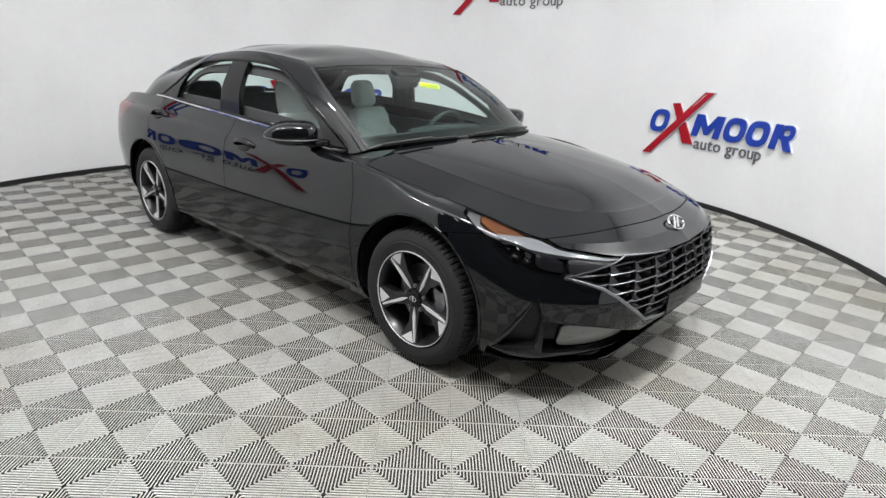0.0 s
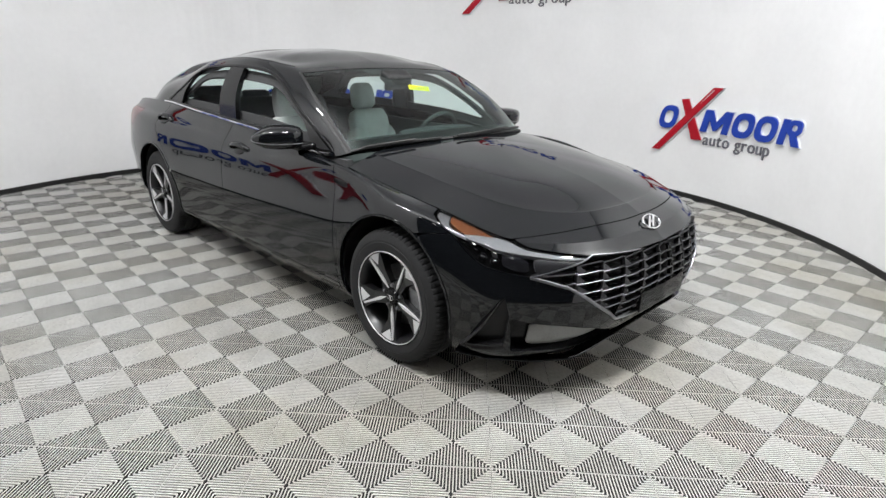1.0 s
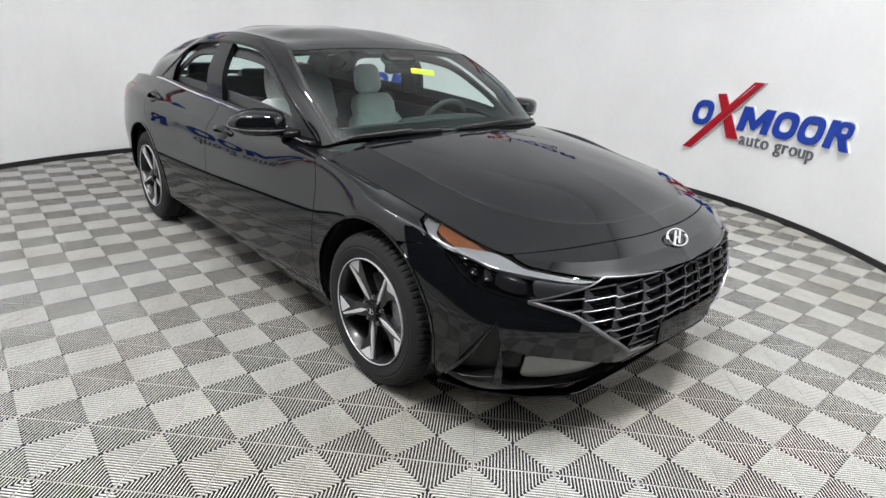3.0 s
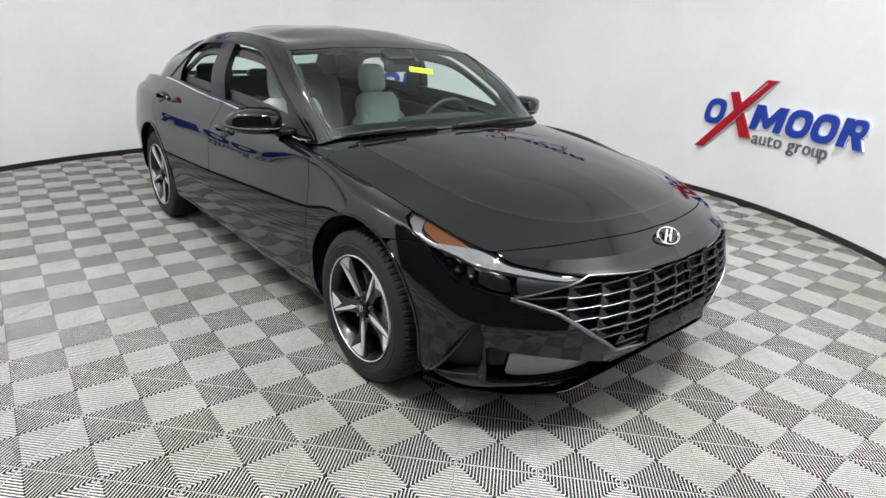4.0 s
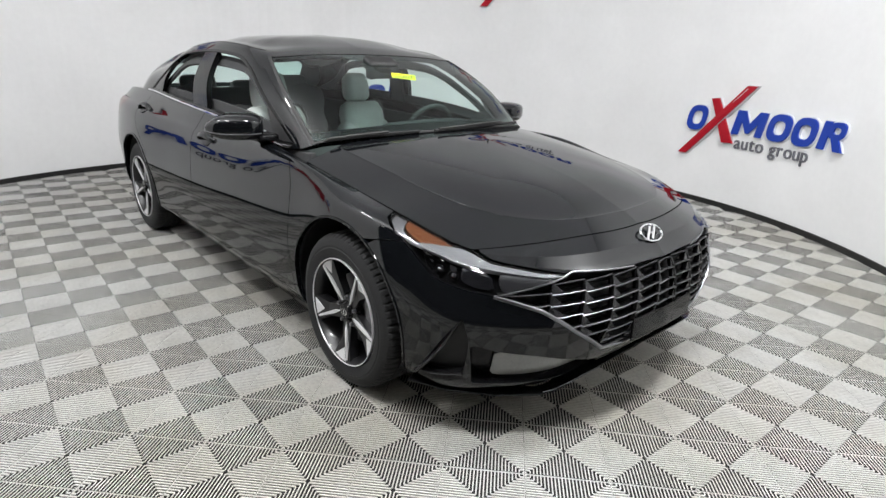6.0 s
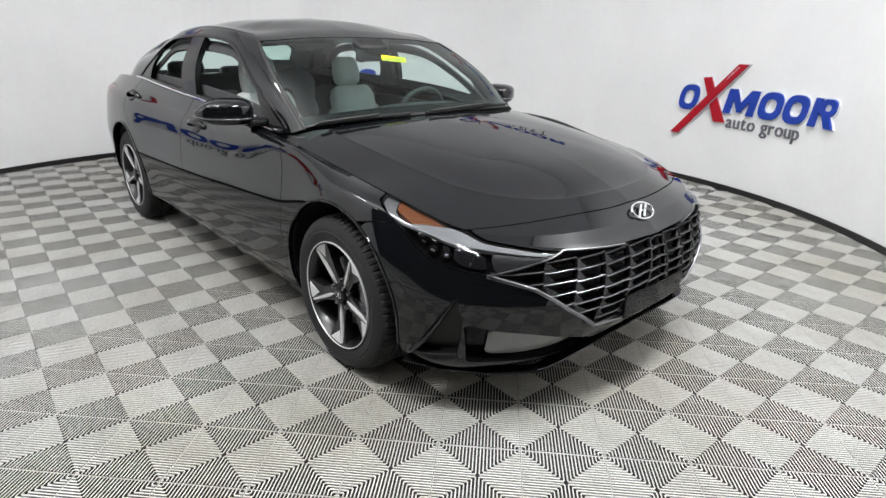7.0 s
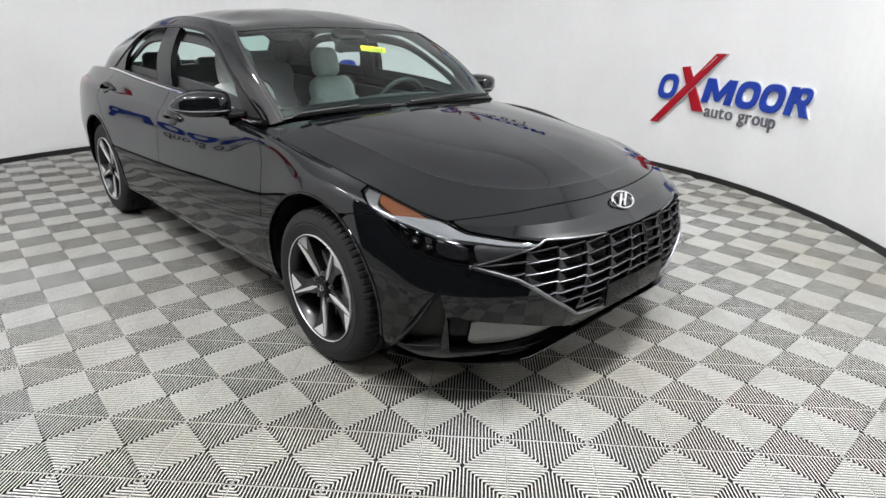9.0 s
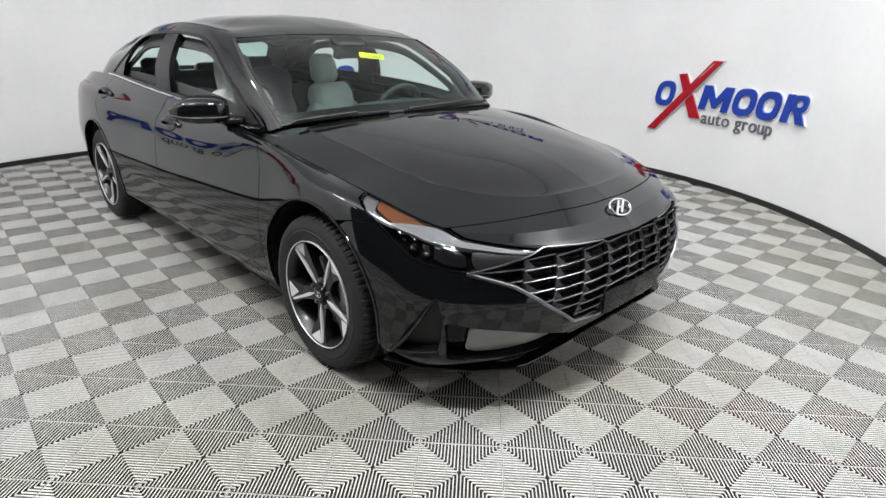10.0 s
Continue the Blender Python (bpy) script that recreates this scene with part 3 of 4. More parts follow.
def bar_profile(w, h, c=0.3):
    """Chamfered bar: w wide, standing h proud."""
    return [(-w / 2, 0), (-w / 2, h * (1 - c)), (-w / 2 * (1 - c), h), (w / 2 * (1 - c), h), (w / 2, h * (1 - c)), (w / 2, 0)]


def round_profile(r, n=8, flat=1.0):
    return [(r * math.cos(2 * math.pi * k / n), flat * r * math.sin(2 * math.pi * k / n)) for k in range(n)]


def lathe(bm, profile, n, m=None, bump=None):
    """Turn (radius, along) pairs round the local z axis."""
    m = m or Matrix()
    rings = []
    for k in range(n):
        a = 2 * math.pi * k / n
        ring = []
        for i, (r, h) in enumerate(profile):
            r = r - (bump(k, i) if bump else 0)
            ring.append(bm.verts.new(m @ Vector((r * math.cos(a), r * math.sin(a), h))))
        rings.append(ring)
    for k in range(n):
        a, b = rings[k], rings[(k + 1) % n]
        for i in range(len(profile) - 1):
            bm.faces.new((a[i], b[i], b[i + 1], a[i + 1]))


def prism(bm, pts, d0, d1, inset=0.0):
    """A plate with the outline pts (x, y) between two depths; the top is drawn in a little."""
    c = np.mean(pts, 0)
    low = [bm.verts.new((x, y, d0)) for x, y in pts]
    tops = d1 if isinstance(d1, (list, tuple)) else [d1] * len(pts)
    up = [bm.verts.new((x + (c[0] - x) * inset, y + (c[1] - y) * inset, d)) for (x, y), d in zip(pts, tops)]
    bm.faces.new(up)
    n = len(pts)
    for i in range(n):
        bm.faces.new((low[i], low[(i + 1) % n], up[(i + 1) % n], up[i]))


def cushion(bm, size, m, r=0.04, seg=4, pinch=None):
    """A soft block: rounded all round; pinch(co) may reshape it."""
    b = bmesh.new()
    bmesh.ops.create_cube(b, size=1)
    bmesh.ops.subdivide_edges(b, edges=b.edges, cuts=3, use_grid_fill=True)
    for v in b.verts:
        v.co = Vector((v.co.x * size[0], v.co.y * size[1], v.co.z * size[2]))
    half = Vector(size) / 2
    for v in b.verts:
        core = Vector([max(-h + r, min(h - r, c)) for c, h in zip(v.co, half)])
        d = v.co - core
        if d.length > r:
            v.co = core + d.normalized() * r
        if pinch:
            v.co = Vector(pinch(v.co))
    bmesh.ops.subdivide_edges(b, edges=b.edges, cuts=1, use_grid_fill=True, smooth=0.6)
    bmesh.ops.transform(b, matrix=m, verts=b.verts)
    me = bpy.data.meshes.new("t")
    b.to_mesh(me)
    b.free()
    bm.from_mesh(me)
    bpy.data.meshes.remove(me)


# ---- wheels ----
def make_wheel():
    """A wheel at the origin, its outer face towards +z."""
    bm = bmesh.new()
    lathe(bm, [(.20, -.19), (.222, -.185), (.212, -.15), (.195, -.10), (.200, -.03), (.214, -.006), (.216, -.002)], 72)
    wheel = part("wheel", bm, ALLOY_DARK, None, "five-spoke alloy wheel with machined faces and black tyre", smooth=50)
    bm = bmesh.new()
    prof = [(.213, -.19), (.228, -.202), (.265, -.212), (.295, -.208), (.309, -.195), (.316, -.175), (.317, -.155), (.311, -.153), (.311, -.147), (.317, -.145),
            (.3175, -.115), (.311, -.113), (.311, -.107), (.3175, -.105), (.3175, -.075), (.311, -.073), (.311, -.067), (.317, -.065), (.316, -.040), (.311, -.024), (.302, -.012), (.288, -.004),
            (.270, .000), (.262, -.001), (.259, .0015), (.245, .000), (.232, -.003), (.222, -.007), (.216, -.012)]
    shoulder = {14: .003, 17: .005, 18: .006, 19: .005, 20: .002, 5: .005, 4: .004}
    lathe(bm, prof, 288, bump=lambda k, i: shoulder.get(i, 0) if k % 4 == 0 else 0)
    part("tyre", bm, RUBBER, wheel, "black rubber tyre with grooved tread", smooth=18)
    bm = bmesh.new()
    lathe(bm, [(.217, -.012), (.2195, -.003), (.2188, .0), (.2162, .0), (.2145, -.006), (.212, -.014)], 96)
    part("rim_lip", bm, ALLOY, wheel, "machined bright rim edge", smooth=50)
    for k in range(5):
        turn = Matrix.Rotation(radians(127 - 90 - 72 * k), 4, "Z")
        bm = bmesh.new()
        prism(bm, [(-.030, .040), (-.021, .150), (-.040, .208), (.020, .211), (.072, .199), (.034, .120), (.030, .040)], -.06, [-.030, -.022, -.012, -.010, -.010, -.026, -.030], 0.03)
        bmesh.ops.transform(bm, matrix=turn, verts=bm.verts)
        part("spoke", bm, ALLOY_DARK, wheel, "dark grey painted spoke")
        bm = bmesh.new()
        prism(bm, [(.002, .045), (-.009, .085), (-.021, .206), (-.013, .2095), (.006, .085)], -.03, [-.024, -.019, -.0075, -.0075, -.019], 0.02)
        prism(bm, [(-.009, .2115), (.026, .2100), (.062, .2000), (.010, .160)], -.03, [-.0065, -.0065, -.0065, -.018], 0.03)
        bmesh.ops.transform(bm, matrix=turn, verts=bm.verts)
        bmesh.ops.recalc_face_normals(bm, faces=bm.faces)
        part("spoke_face", bm, ALLOY, wheel, "bright machined spoke face")
        bm = bmesh.new()
        lathe(bm, [(.010, -.035), (.010, -.030), (.007, -.030), (.007, -.022), (.005, -.020), (.0005, -.020)], 12, Matrix.Rotation(radians(127 + 36 - 72 * k), 4, "Z") @ pose(.057, 0, 0))
        part("wheel_nut", bm, DARK_CHROME, wheel, smooth=40)
    bm = bmesh.new()
    lathe(bm, [(.075, -.06), (.072, -.034), (.040, -.031), (.036, -.024), (.034, -.018), (.028, -.016), (.0005, -.015)], 40)
    part("hub_cap", bm, TRIM_BLACK, wheel, smooth=30)
    bm = bmesh.new()
    lathe(bm, [(.021, -.017), (.021, -.0135), (.018, -.0135), (.018, -.017)], 32, Matrix.Diagonal((1, .62, 1, 1)))
    box(bm, -.004, .004, -.010, .010, -.017, -.0135)
    part("cap_badge", bm, CHROME, wheel, "small oval chrome badge")
    bm = bmesh.new()
    lathe(bm, [(.145, -.105), (.145, -.083), (.085, -.083), (.080, -.065), (.0005, -.065)], 64)
    part("brake_disc", bm, STEEL, wheel, "grey steel brake disc", smooth=30)
    bm = bmesh.new()
    prism(bm, [(.080, -.075), (.150, -.060), (.158, 0), (.150, .060), (.080, .075), (.095, 0)], -.11, -.055, 0.08)
    part("brake_caliper", bm, STEEL, wheel, "cast grey brake caliper")
    return wheel


wheel = make_wheel()
wheel.parent = car
spots4 = [(WHEEL_X, -1), (-WHEEL_X, -1), (WHEEL_X, 1), (-WHEEL_X, 1)]
for k, (x, side) in enumerate(spots4):
    m = Matrix.Translation((x, side * .78, WHEEL_R)) @ pose(0, side * .102, 0, 90 if side < 0 else -90)
    if k == 0:
        wheel.matrix_world = m
    else:
        copy_thing(wheel, m)
# wheel wells
for side in (-1, 1):
    for x in (WHEEL_X, -WHEEL_X):
        bm = bmesh.new()
        lathe(bm, [(.372, 0), (.384, .05), (.39, .28), (.30, .30), (.02, .30)], 48)
        turn = pose(0, 0, 0, -90 if side < 0 else 90)
        bmesh.ops.delete(bm, geom=[v for v in bm.verts if (turn @ v.co).z < -.14], context="VERTS")
        part("wheel_well", bm, PLASTIC, car, "matt black wheel arch liner", smooth=40).matrix_world = pose(x, side * .855, .325, -90 if side < 0 else 90)
        # rolled arch lip
        bm = bmesh.new()
        pts, nrm = [], []
        for k in range(41):
            a = radians(-18 + 216 * k / 40)
            px, pz = x + ARCH_R * math.cos(a), .325 + ARCH_R * math.sin(a)
            if pz < .20 or px > 2.2:
                continue
            hit = flank(px + .004 * math.cos(a), pz + .004 * math.sin(a))
            p = hit[0].copy()
            pts.append(Vector((p.x, side * abs(p.y), p.z)))
            nrm.append(Vector((-math.cos(a), 0, -math.sin(a))))
        sweep(bm, pts, nrm, [(-.004, 0), (-.004, .010), (.018, .010), (.018, 0)])
        part("arch_lip", bm, PAINT, car, smooth=40)
# underbody
bm = bmesh.new()
box(bm, -2.2, 2.0, -.70, .70, .19, .26)
for v in bm.verts:
    if v.co.x > 0 and abs(v.co.y) > .5:
        v.co.x = 1.9
part("underbody", bm, PLASTIC, car, "black underbody tray")
# inner block that closes the engine bay from below and behind the grille
bm = bmesh.new()
box(bm, 0.95, 1.80, -.46, .46, .26, .60)
box(bm, 1.55, 1.98, -.62, .62, .30, .56)
part("engine_bay", bm, PLASTIC, car, "black filler behind the grille")

# ---- lamps ----
AMBER_XZ = [(1.640, .750), (1.70, .739), (1.76, .721), (1.845, .690), (1.80, .691), (1.755, .701), (1.715, .714), (1.668, .731)]
SILVER_XZ = [(1.560, .769), (1.64, .753), (1.665, .729), (1.715, .710), (1.775, .695), (1.762, .682), (1.715, .692), (1.655, .724), (1.594, .750)]
DRL_XZ = [(1.745, .701), (1.859, .690), (1.90, .678), (1.955, .656), (2.023, .642), (2.084, .628), (2.130, .6195), (2.10, .6195), (2.029, .632), (1.963, .643), (1.874, .658), (1.824, .675), (1.764, .685)]
SMOKE_XZ = [(2.000, .634), (2.03, .629), (2.10, .6165), (2.122, .611), (2.04, .566), (2.022, .572)]
MODULE_XZ = [(1.905, .648), (1.960, .640), (1.990, .622), (2.004, .574), (1.945, .584), (1.908, .602)]
FACETS = [[(1.762, .676), (1.80, .680), (1.815, .668), (1.775, .664)], [(1.823, .668), (1.845, .662), (1.850, .650), (1.828, .654)],
          [(1.785, .655), (1.808, .657), (1.820, .640), (1.800, .640)], [(1.862, .652), (1.890, .648), (1.895, .625), (1.872, .622)]]
for side in (-1, 1):
    cover = panel("headlamp", cut(SIDE, side, in_xz(LAMP, .001)), LENS, car, "swept headlamp with clear lens and amber reflector", depth=0.004)
    cover.visible_shadow = False
    panel("lamp_bucket", cut(SIDE, side, in_xz(LAMP, .001)), TRIM_BLACK, cover, "black lamp housing", depth=-.040, push=-.045)
    panel("amber_reflector", cut(SIDE, side, in_xz(AMBER_XZ)), AMBER, cover, "amber side reflector", depth=.02, push=-.010)
    panel("silver_reflector", cut(SIDE, side, in_xz(SILVER_XZ), outside(in_xz(AMBER_XZ, -.002))), SILVER, cover, "silver reflector bowl", depth=.02, push=-.014)
    panel("light_strip", cut(SIDE, side, in_xz(DRL_XZ)), STRIP, cover, "frosted white running light strip", depth=.02, push=-.006)
    panel("lamp_module", cut(SIDE, side, in_xz(MODULE_XZ)), BULB, cover, "black glass lamp module", depth=.02, push=-.018)
    for facet in FACETS:
        panel("reflector_facet", cut(SIDE, side, in_xz(facet)), CHROME, cover, "small bright reflector facet", depth=.012, push=-.024)
    panel("inner_trim", cut(SIDE, side, in_xz(SMOKE_XZ)), SMOKE, cover, "smooth dark grey lamp trim", depth=.02, push=-.012)
    for x, z, r in ((1.838, .624, .014), (1.885, .612, .015)):
        p, n = flank(x, z, -.044)
        p.y, n.y = side * abs(p.y), side * abs(n.y)
        bm = bmesh.new()
        aim = n.to_track_quat("Z", "Y").to_matrix().to_4x4()
        lathe(bm, [(r * 1.25, -.01), (r * 1.3, .012), (r * 1.12, .014), (r, .004)], 28, Matrix.Translation(p) @ aim)
        part("projector_ring", bm, TRIM_BLACK, cover, smooth=40)
        bm = bmesh.new()
        lathe(bm, [(r, .002), (r * .9, .010), (r * .6, .016), (r * .3, .019), (.0004, .02)], 28, Matrix.Translation(p) @ aim)
        part("projector_lens", bm, BULB, cover, "clear projector lens", smooth=60)

# ---- grille ----
grille = panel("grille", cut(SIDE, -1, in_yz(GRILLE)), PLASTIC, car, "wide dark chrome grille of slanted cells", depth=-.055, push=-.06)
panel("grille_back", cut(SIDE, 1, in_yz(GRILLE)), PLASTIC, grille, depth=-.055, push=-.06)
g_in = poly(GRILLE)
row_z = [.604, .566, .526, .486, .446, .406, .366, .336]


def g_limit(z):
    """Half width of the grille's opening at height z."""
    ys = np.linspace(0.05, .72, 135)
    ok = g_in(ys, np.full(135, z)) > 0.0
    return ys[ok].max() if ok.any() else 0.0


columns = [0.0, .065, .195, .325, .445, .56, .72]       # boundaries of the cells from the middle out
for r, z in enumerate(row_z):
    for side in (-1, 1):
        for inner, outer in zip(columns, columns[1:]):
            inner = inner - .016 * (z - .48) / .12 * (inner > 0)
            limit = g_limit(z) - .010
            outer = min(outer - .016 * (z - .48) / .12, limit)
            if inner > outer - .03:
                continue
            bm = bmesh.new()
            pts, nrm = [], []
            for f, lift in ((0, .004), (.25, .002), (.5, 0), (.75, -.002), (1, -.004)):
                p, n = nose(side * (inner + (outer - inner) * f), z + lift, -.016)
                pts.append(p)
                nrm.append(n)
            sweep(bm, pts, nrm, [(-.004, -.022), (-.0025, .010), (-.001, .012), (.002, .011), (.012, -.022)] if side < 0 else [(.004, -.022), (.0025, .010), (.001, .012), (-.002, .011), (-.012, -.022)])
            part("grille_slat", bm, SLAT, grille, "dark chrome grille slat", smooth=25)
            # slanted web in the cell's outer lower corner, down to the next slat
            if r + 1 == len(row_z):
                continue
            low = row_z[r + 1]
            edge = min(outer + .016 * (z - low) / .12, g_limit(low) - .012)
            if edge - inner < .05:
                continue
            reach = min(.040, (edge - inner) * .35)
            bm = bmesh.new()
            face, back = [], []
            for y, h in ((outer - .006, z - .006), (outer + .004, z - .006), (edge + .004, low + .002), (edge - reach, low + .002)):
                p, n = nose(side * y, h, -.009)
                face.append(bm.verts.new(p))
                back.append(bm.verts.new(p - n * .02))
            bm.faces.new(face)
            for i in range(4):
                bm.faces.new((face[i], face[(i + 1) % 4], back[(i + 1) % 4], back[i]))
            bmesh.ops.recalc_face_normals(bm, faces=bm.faces)
            part("grille_web", bm, BLACK_CHROME, grille, "smooth dark chrome grille web")
for side in (-1, 1):
    for y in columns[1:-1]:
        bm = bmesh.new()
        pts, nrm = [], []
        for z in np.linspace(.33, .605, 12):
            yy = y - .016 * (z - .48) / .12
            if g_in(np.array([yy]), np.array([z]))[0] < .004:
                continue
            p, n = nose(side * yy, z, -.020)
            pts.append(p)
            nrm.append(n)
        if len(pts) > 1:
            sweep(bm, pts, nrm, bar_profile(.009, .014, .6))
            part("grille_divider", bm, ALLOY_DARK, grille, smooth=25)
# bright edge along the wing tips and the lower sides
for side in (-1, 1):
    for path, w in (([(.20, .612), (.46, .627), (.58, .597), (.703, .560)], .007), ([(.703, .560), (.64, .537), (.58, .512), (.52, .470), (.47, .430), (.40, .383), (.335, .335)], .013), ([(.335, .335), (.2, .328), (.0, .325)], .010)):
        bm = bmesh.new()
        pts, nrm = [], []
        for (y0, z0), (y1, z1) in zip(path, path[1:]):
            for f in np.linspace(0, 1, 6)[:-1]:
                p, n = nose(side * (y0 + (y1 - y0) * f), z0 + (z1 - z0) * f, -.002)
                pts.append(p)
                nrm.append(n)
        p, n = nose(side * path[-1][0], path[-1][1], -.002)
        pts.append(p)
        nrm.append(n)
        sweep(bm, pts, nrm, bar_profile(w, .006, .5))
        part("grille_edge", bm, DARK_CHROME, grille, "bright dark-chrome grille edge", smooth=40)
# number plate bracket
bm = bmesh.new()
pts, nrm = [], []
for y in np.linspace(-.205, .205, 15):
    p, n = nose(y, .378, .001)
    pts.append(p)
    nrm.append(Vector((1, 0, 0)))
sweep(bm, pts, nrm, bar_profile(.088, .008, .25))
part("plate_bracket", bm, TRIM_BLACK, car, "plain black number plate bracket", smooth=30)

# ---- lower bumper ----
for side in (-1, 1):
    panel("vent_pocket", cut(SIDE, side, in_xz(VENT)), PLASTIC, car, "matt black bumper vent pocket", depth=-.035, push=-.04)
    bm = bmesh.new()
    pts, nrm = [], []
    for f in np.linspace(0, 1, 9):
        p, n = flank(1.948 + (1.785 - 1.948) * f, .490 + (.243 - .490) * f - .03 * math.sin(math.pi * f), -.004)
        pts.append(Vector((p.x, side * abs(p.y), p.z)))
        nrm.append(Vector((n.x, side * abs(n.y), n.z)))
    sweep(bm, pts, nrm, bar_profile(.020, .014, .6), scale=[.35 + .65 * f for f in np.linspace(0, 1, 9)])
    part("vent_blade", bm, BLACK_CHROME, car, "glossy black vent blade", smooth=30)
    bm = bmesh.new()
    pts, nrm = [], []
    for x, z in ((1.80, .248), (1.85, .246), (1.90, .255), (1.945, .266)):
        p, n = flank(x, z, -.030)
        pts.append(Vector((p.x, side * abs(p.y), p.z)))
        nrm.append(Vector((n.x, side * abs(n.y), n.z)))
    sweep(bm, pts, nrm, bar_profile(.03, .034, .3))
    part("vent_shelf", bm, TRIM_BLACK, car, smooth=30)
    panel("lower_intake", cut(SIDE, side, in_yz(INTAKE)), TRIM_BLACK, car, "gloss black lower intake recess", depth=-.045, push=-.05)
    panel("intake_panel", cut(SIDE, side, in_yz([(.70, .352), (.56, .330), (.45, .308), (.31, .278), (.45, .257), (.60, .248), (.70, .252)])), INTAKE_GREY, car, "smooth grey lower intake panel", depth=.01, push=-.030)
    # thin splitter under the bumper
    bm = bmesh.new()
    pts, nrm = [], []
    for x, y in ((2.12, 0), (2.115, .2), (2.105, .38), (2.095, .48), (2.078, .522), (1.99, .65), (1.86, .765), (1.74, .825)):
        pts.append(Vector((x, side * y, np.interp(y, (0, .3, .52, .66, .83), (.222, .212, .183, .186, .193)))))
        nrm.append(Vector((0, 0, -1)))
    sweep(bm, pts, nrm, [(-.03, -.003), (-.03, .003), (.025, .005), (.025, 0)])
    part("splitter", bm, TRIM_BLACK, car, "glossy black front splitter edge", smooth=40)
    # thin metal strip that stands in for the highlight along the splitter's edge
    bm = bmesh.new()
    bright = [Vector((x, side * y, np.interp(y, (0, .3, .52), (.224, .214, .186)))) for x, y in ((2.148, .26), (2.139, .34), (2.129, .42), (2.116, .49), (2.100, .525))]
    sweep(bm, bright, [Vector((1, 0, 0))] * 5, bar_profile(.004, .003, .4))
    part("splitter_highlight", bm, DARK_CHROME, car, "thin bright strip imitating the highlight on the splitter edge", smooth=40)

# ---- badge ----
p, n, _, _ = hood_tree.ray_cast(Vector((2.128, -.002, 2)), Vector((0, 0, -1)))
n = Vector((.66, 0, .75)).normalized()
ring, rn = [], []
axis_y, axis_up = Vector((0, 1, 0)), n.cross(Vector((0, 1, 0)))
axis_up = axis_up if axis_up.z > 0 else -axis_up
for k in range(48):
    a = 2 * math.pi * k / 48
    ring.append(p + n * .006 + axis_y * .064 * math.cos(a) + axis_up * .036 * math.sin(a))
    rn.append(n)
bm = bmesh.new()
sweep(bm, ring, rn, bar_profile(.008, .007, .5), closed=True)
badge = part("front_badge", bm, CHROME, car, "oval chrome bonnet badge", smooth=40)
strokes = [[(s * .017 + .034 * f, .025 * f) for f in (-1, -.4, .2, 1)] for s in (-1, 1)] + [[(-.022, -.005), (-.008, .003), (.008, -.003), (.022, .005)]]
for stroke, wide in zip(strokes, (.011, .011, .008)):
    bm = bmesh.new()
    sweep(bm, [p + axis_y * a + axis_up * b + n * .006 for a, b in stroke], [n] * 4, bar_profile(wide, .006, .4))
    part("badge_bar", bm, CHROME, badge, smooth=40)

# ---- mirrors, handles, trim, wipers ----
MIRROR_AT = pose(.527, -.912, .953, 0, 3, -26)


def mirror_shape(x, y, z, swell=1.0):
    """A point of the unit ball drawn into the mirror housing: flat top, tapered to the outer tip."""
    x, y, z = [math.copysign(abs(c) ** .55, c) for c in (x, y, z)]
    outer = max(0, -y)
    co = Vector(((.100 if x > 0 else .06) * x * (1 - .45 * outer ** 2), .128 * y, .058 * z * (1 - .62 * outer ** 2) - .006 * outer ** 2)) * swell
    co.z = max(co.z, -.050 + .010 * outer)
    return MIRROR_AT @ co


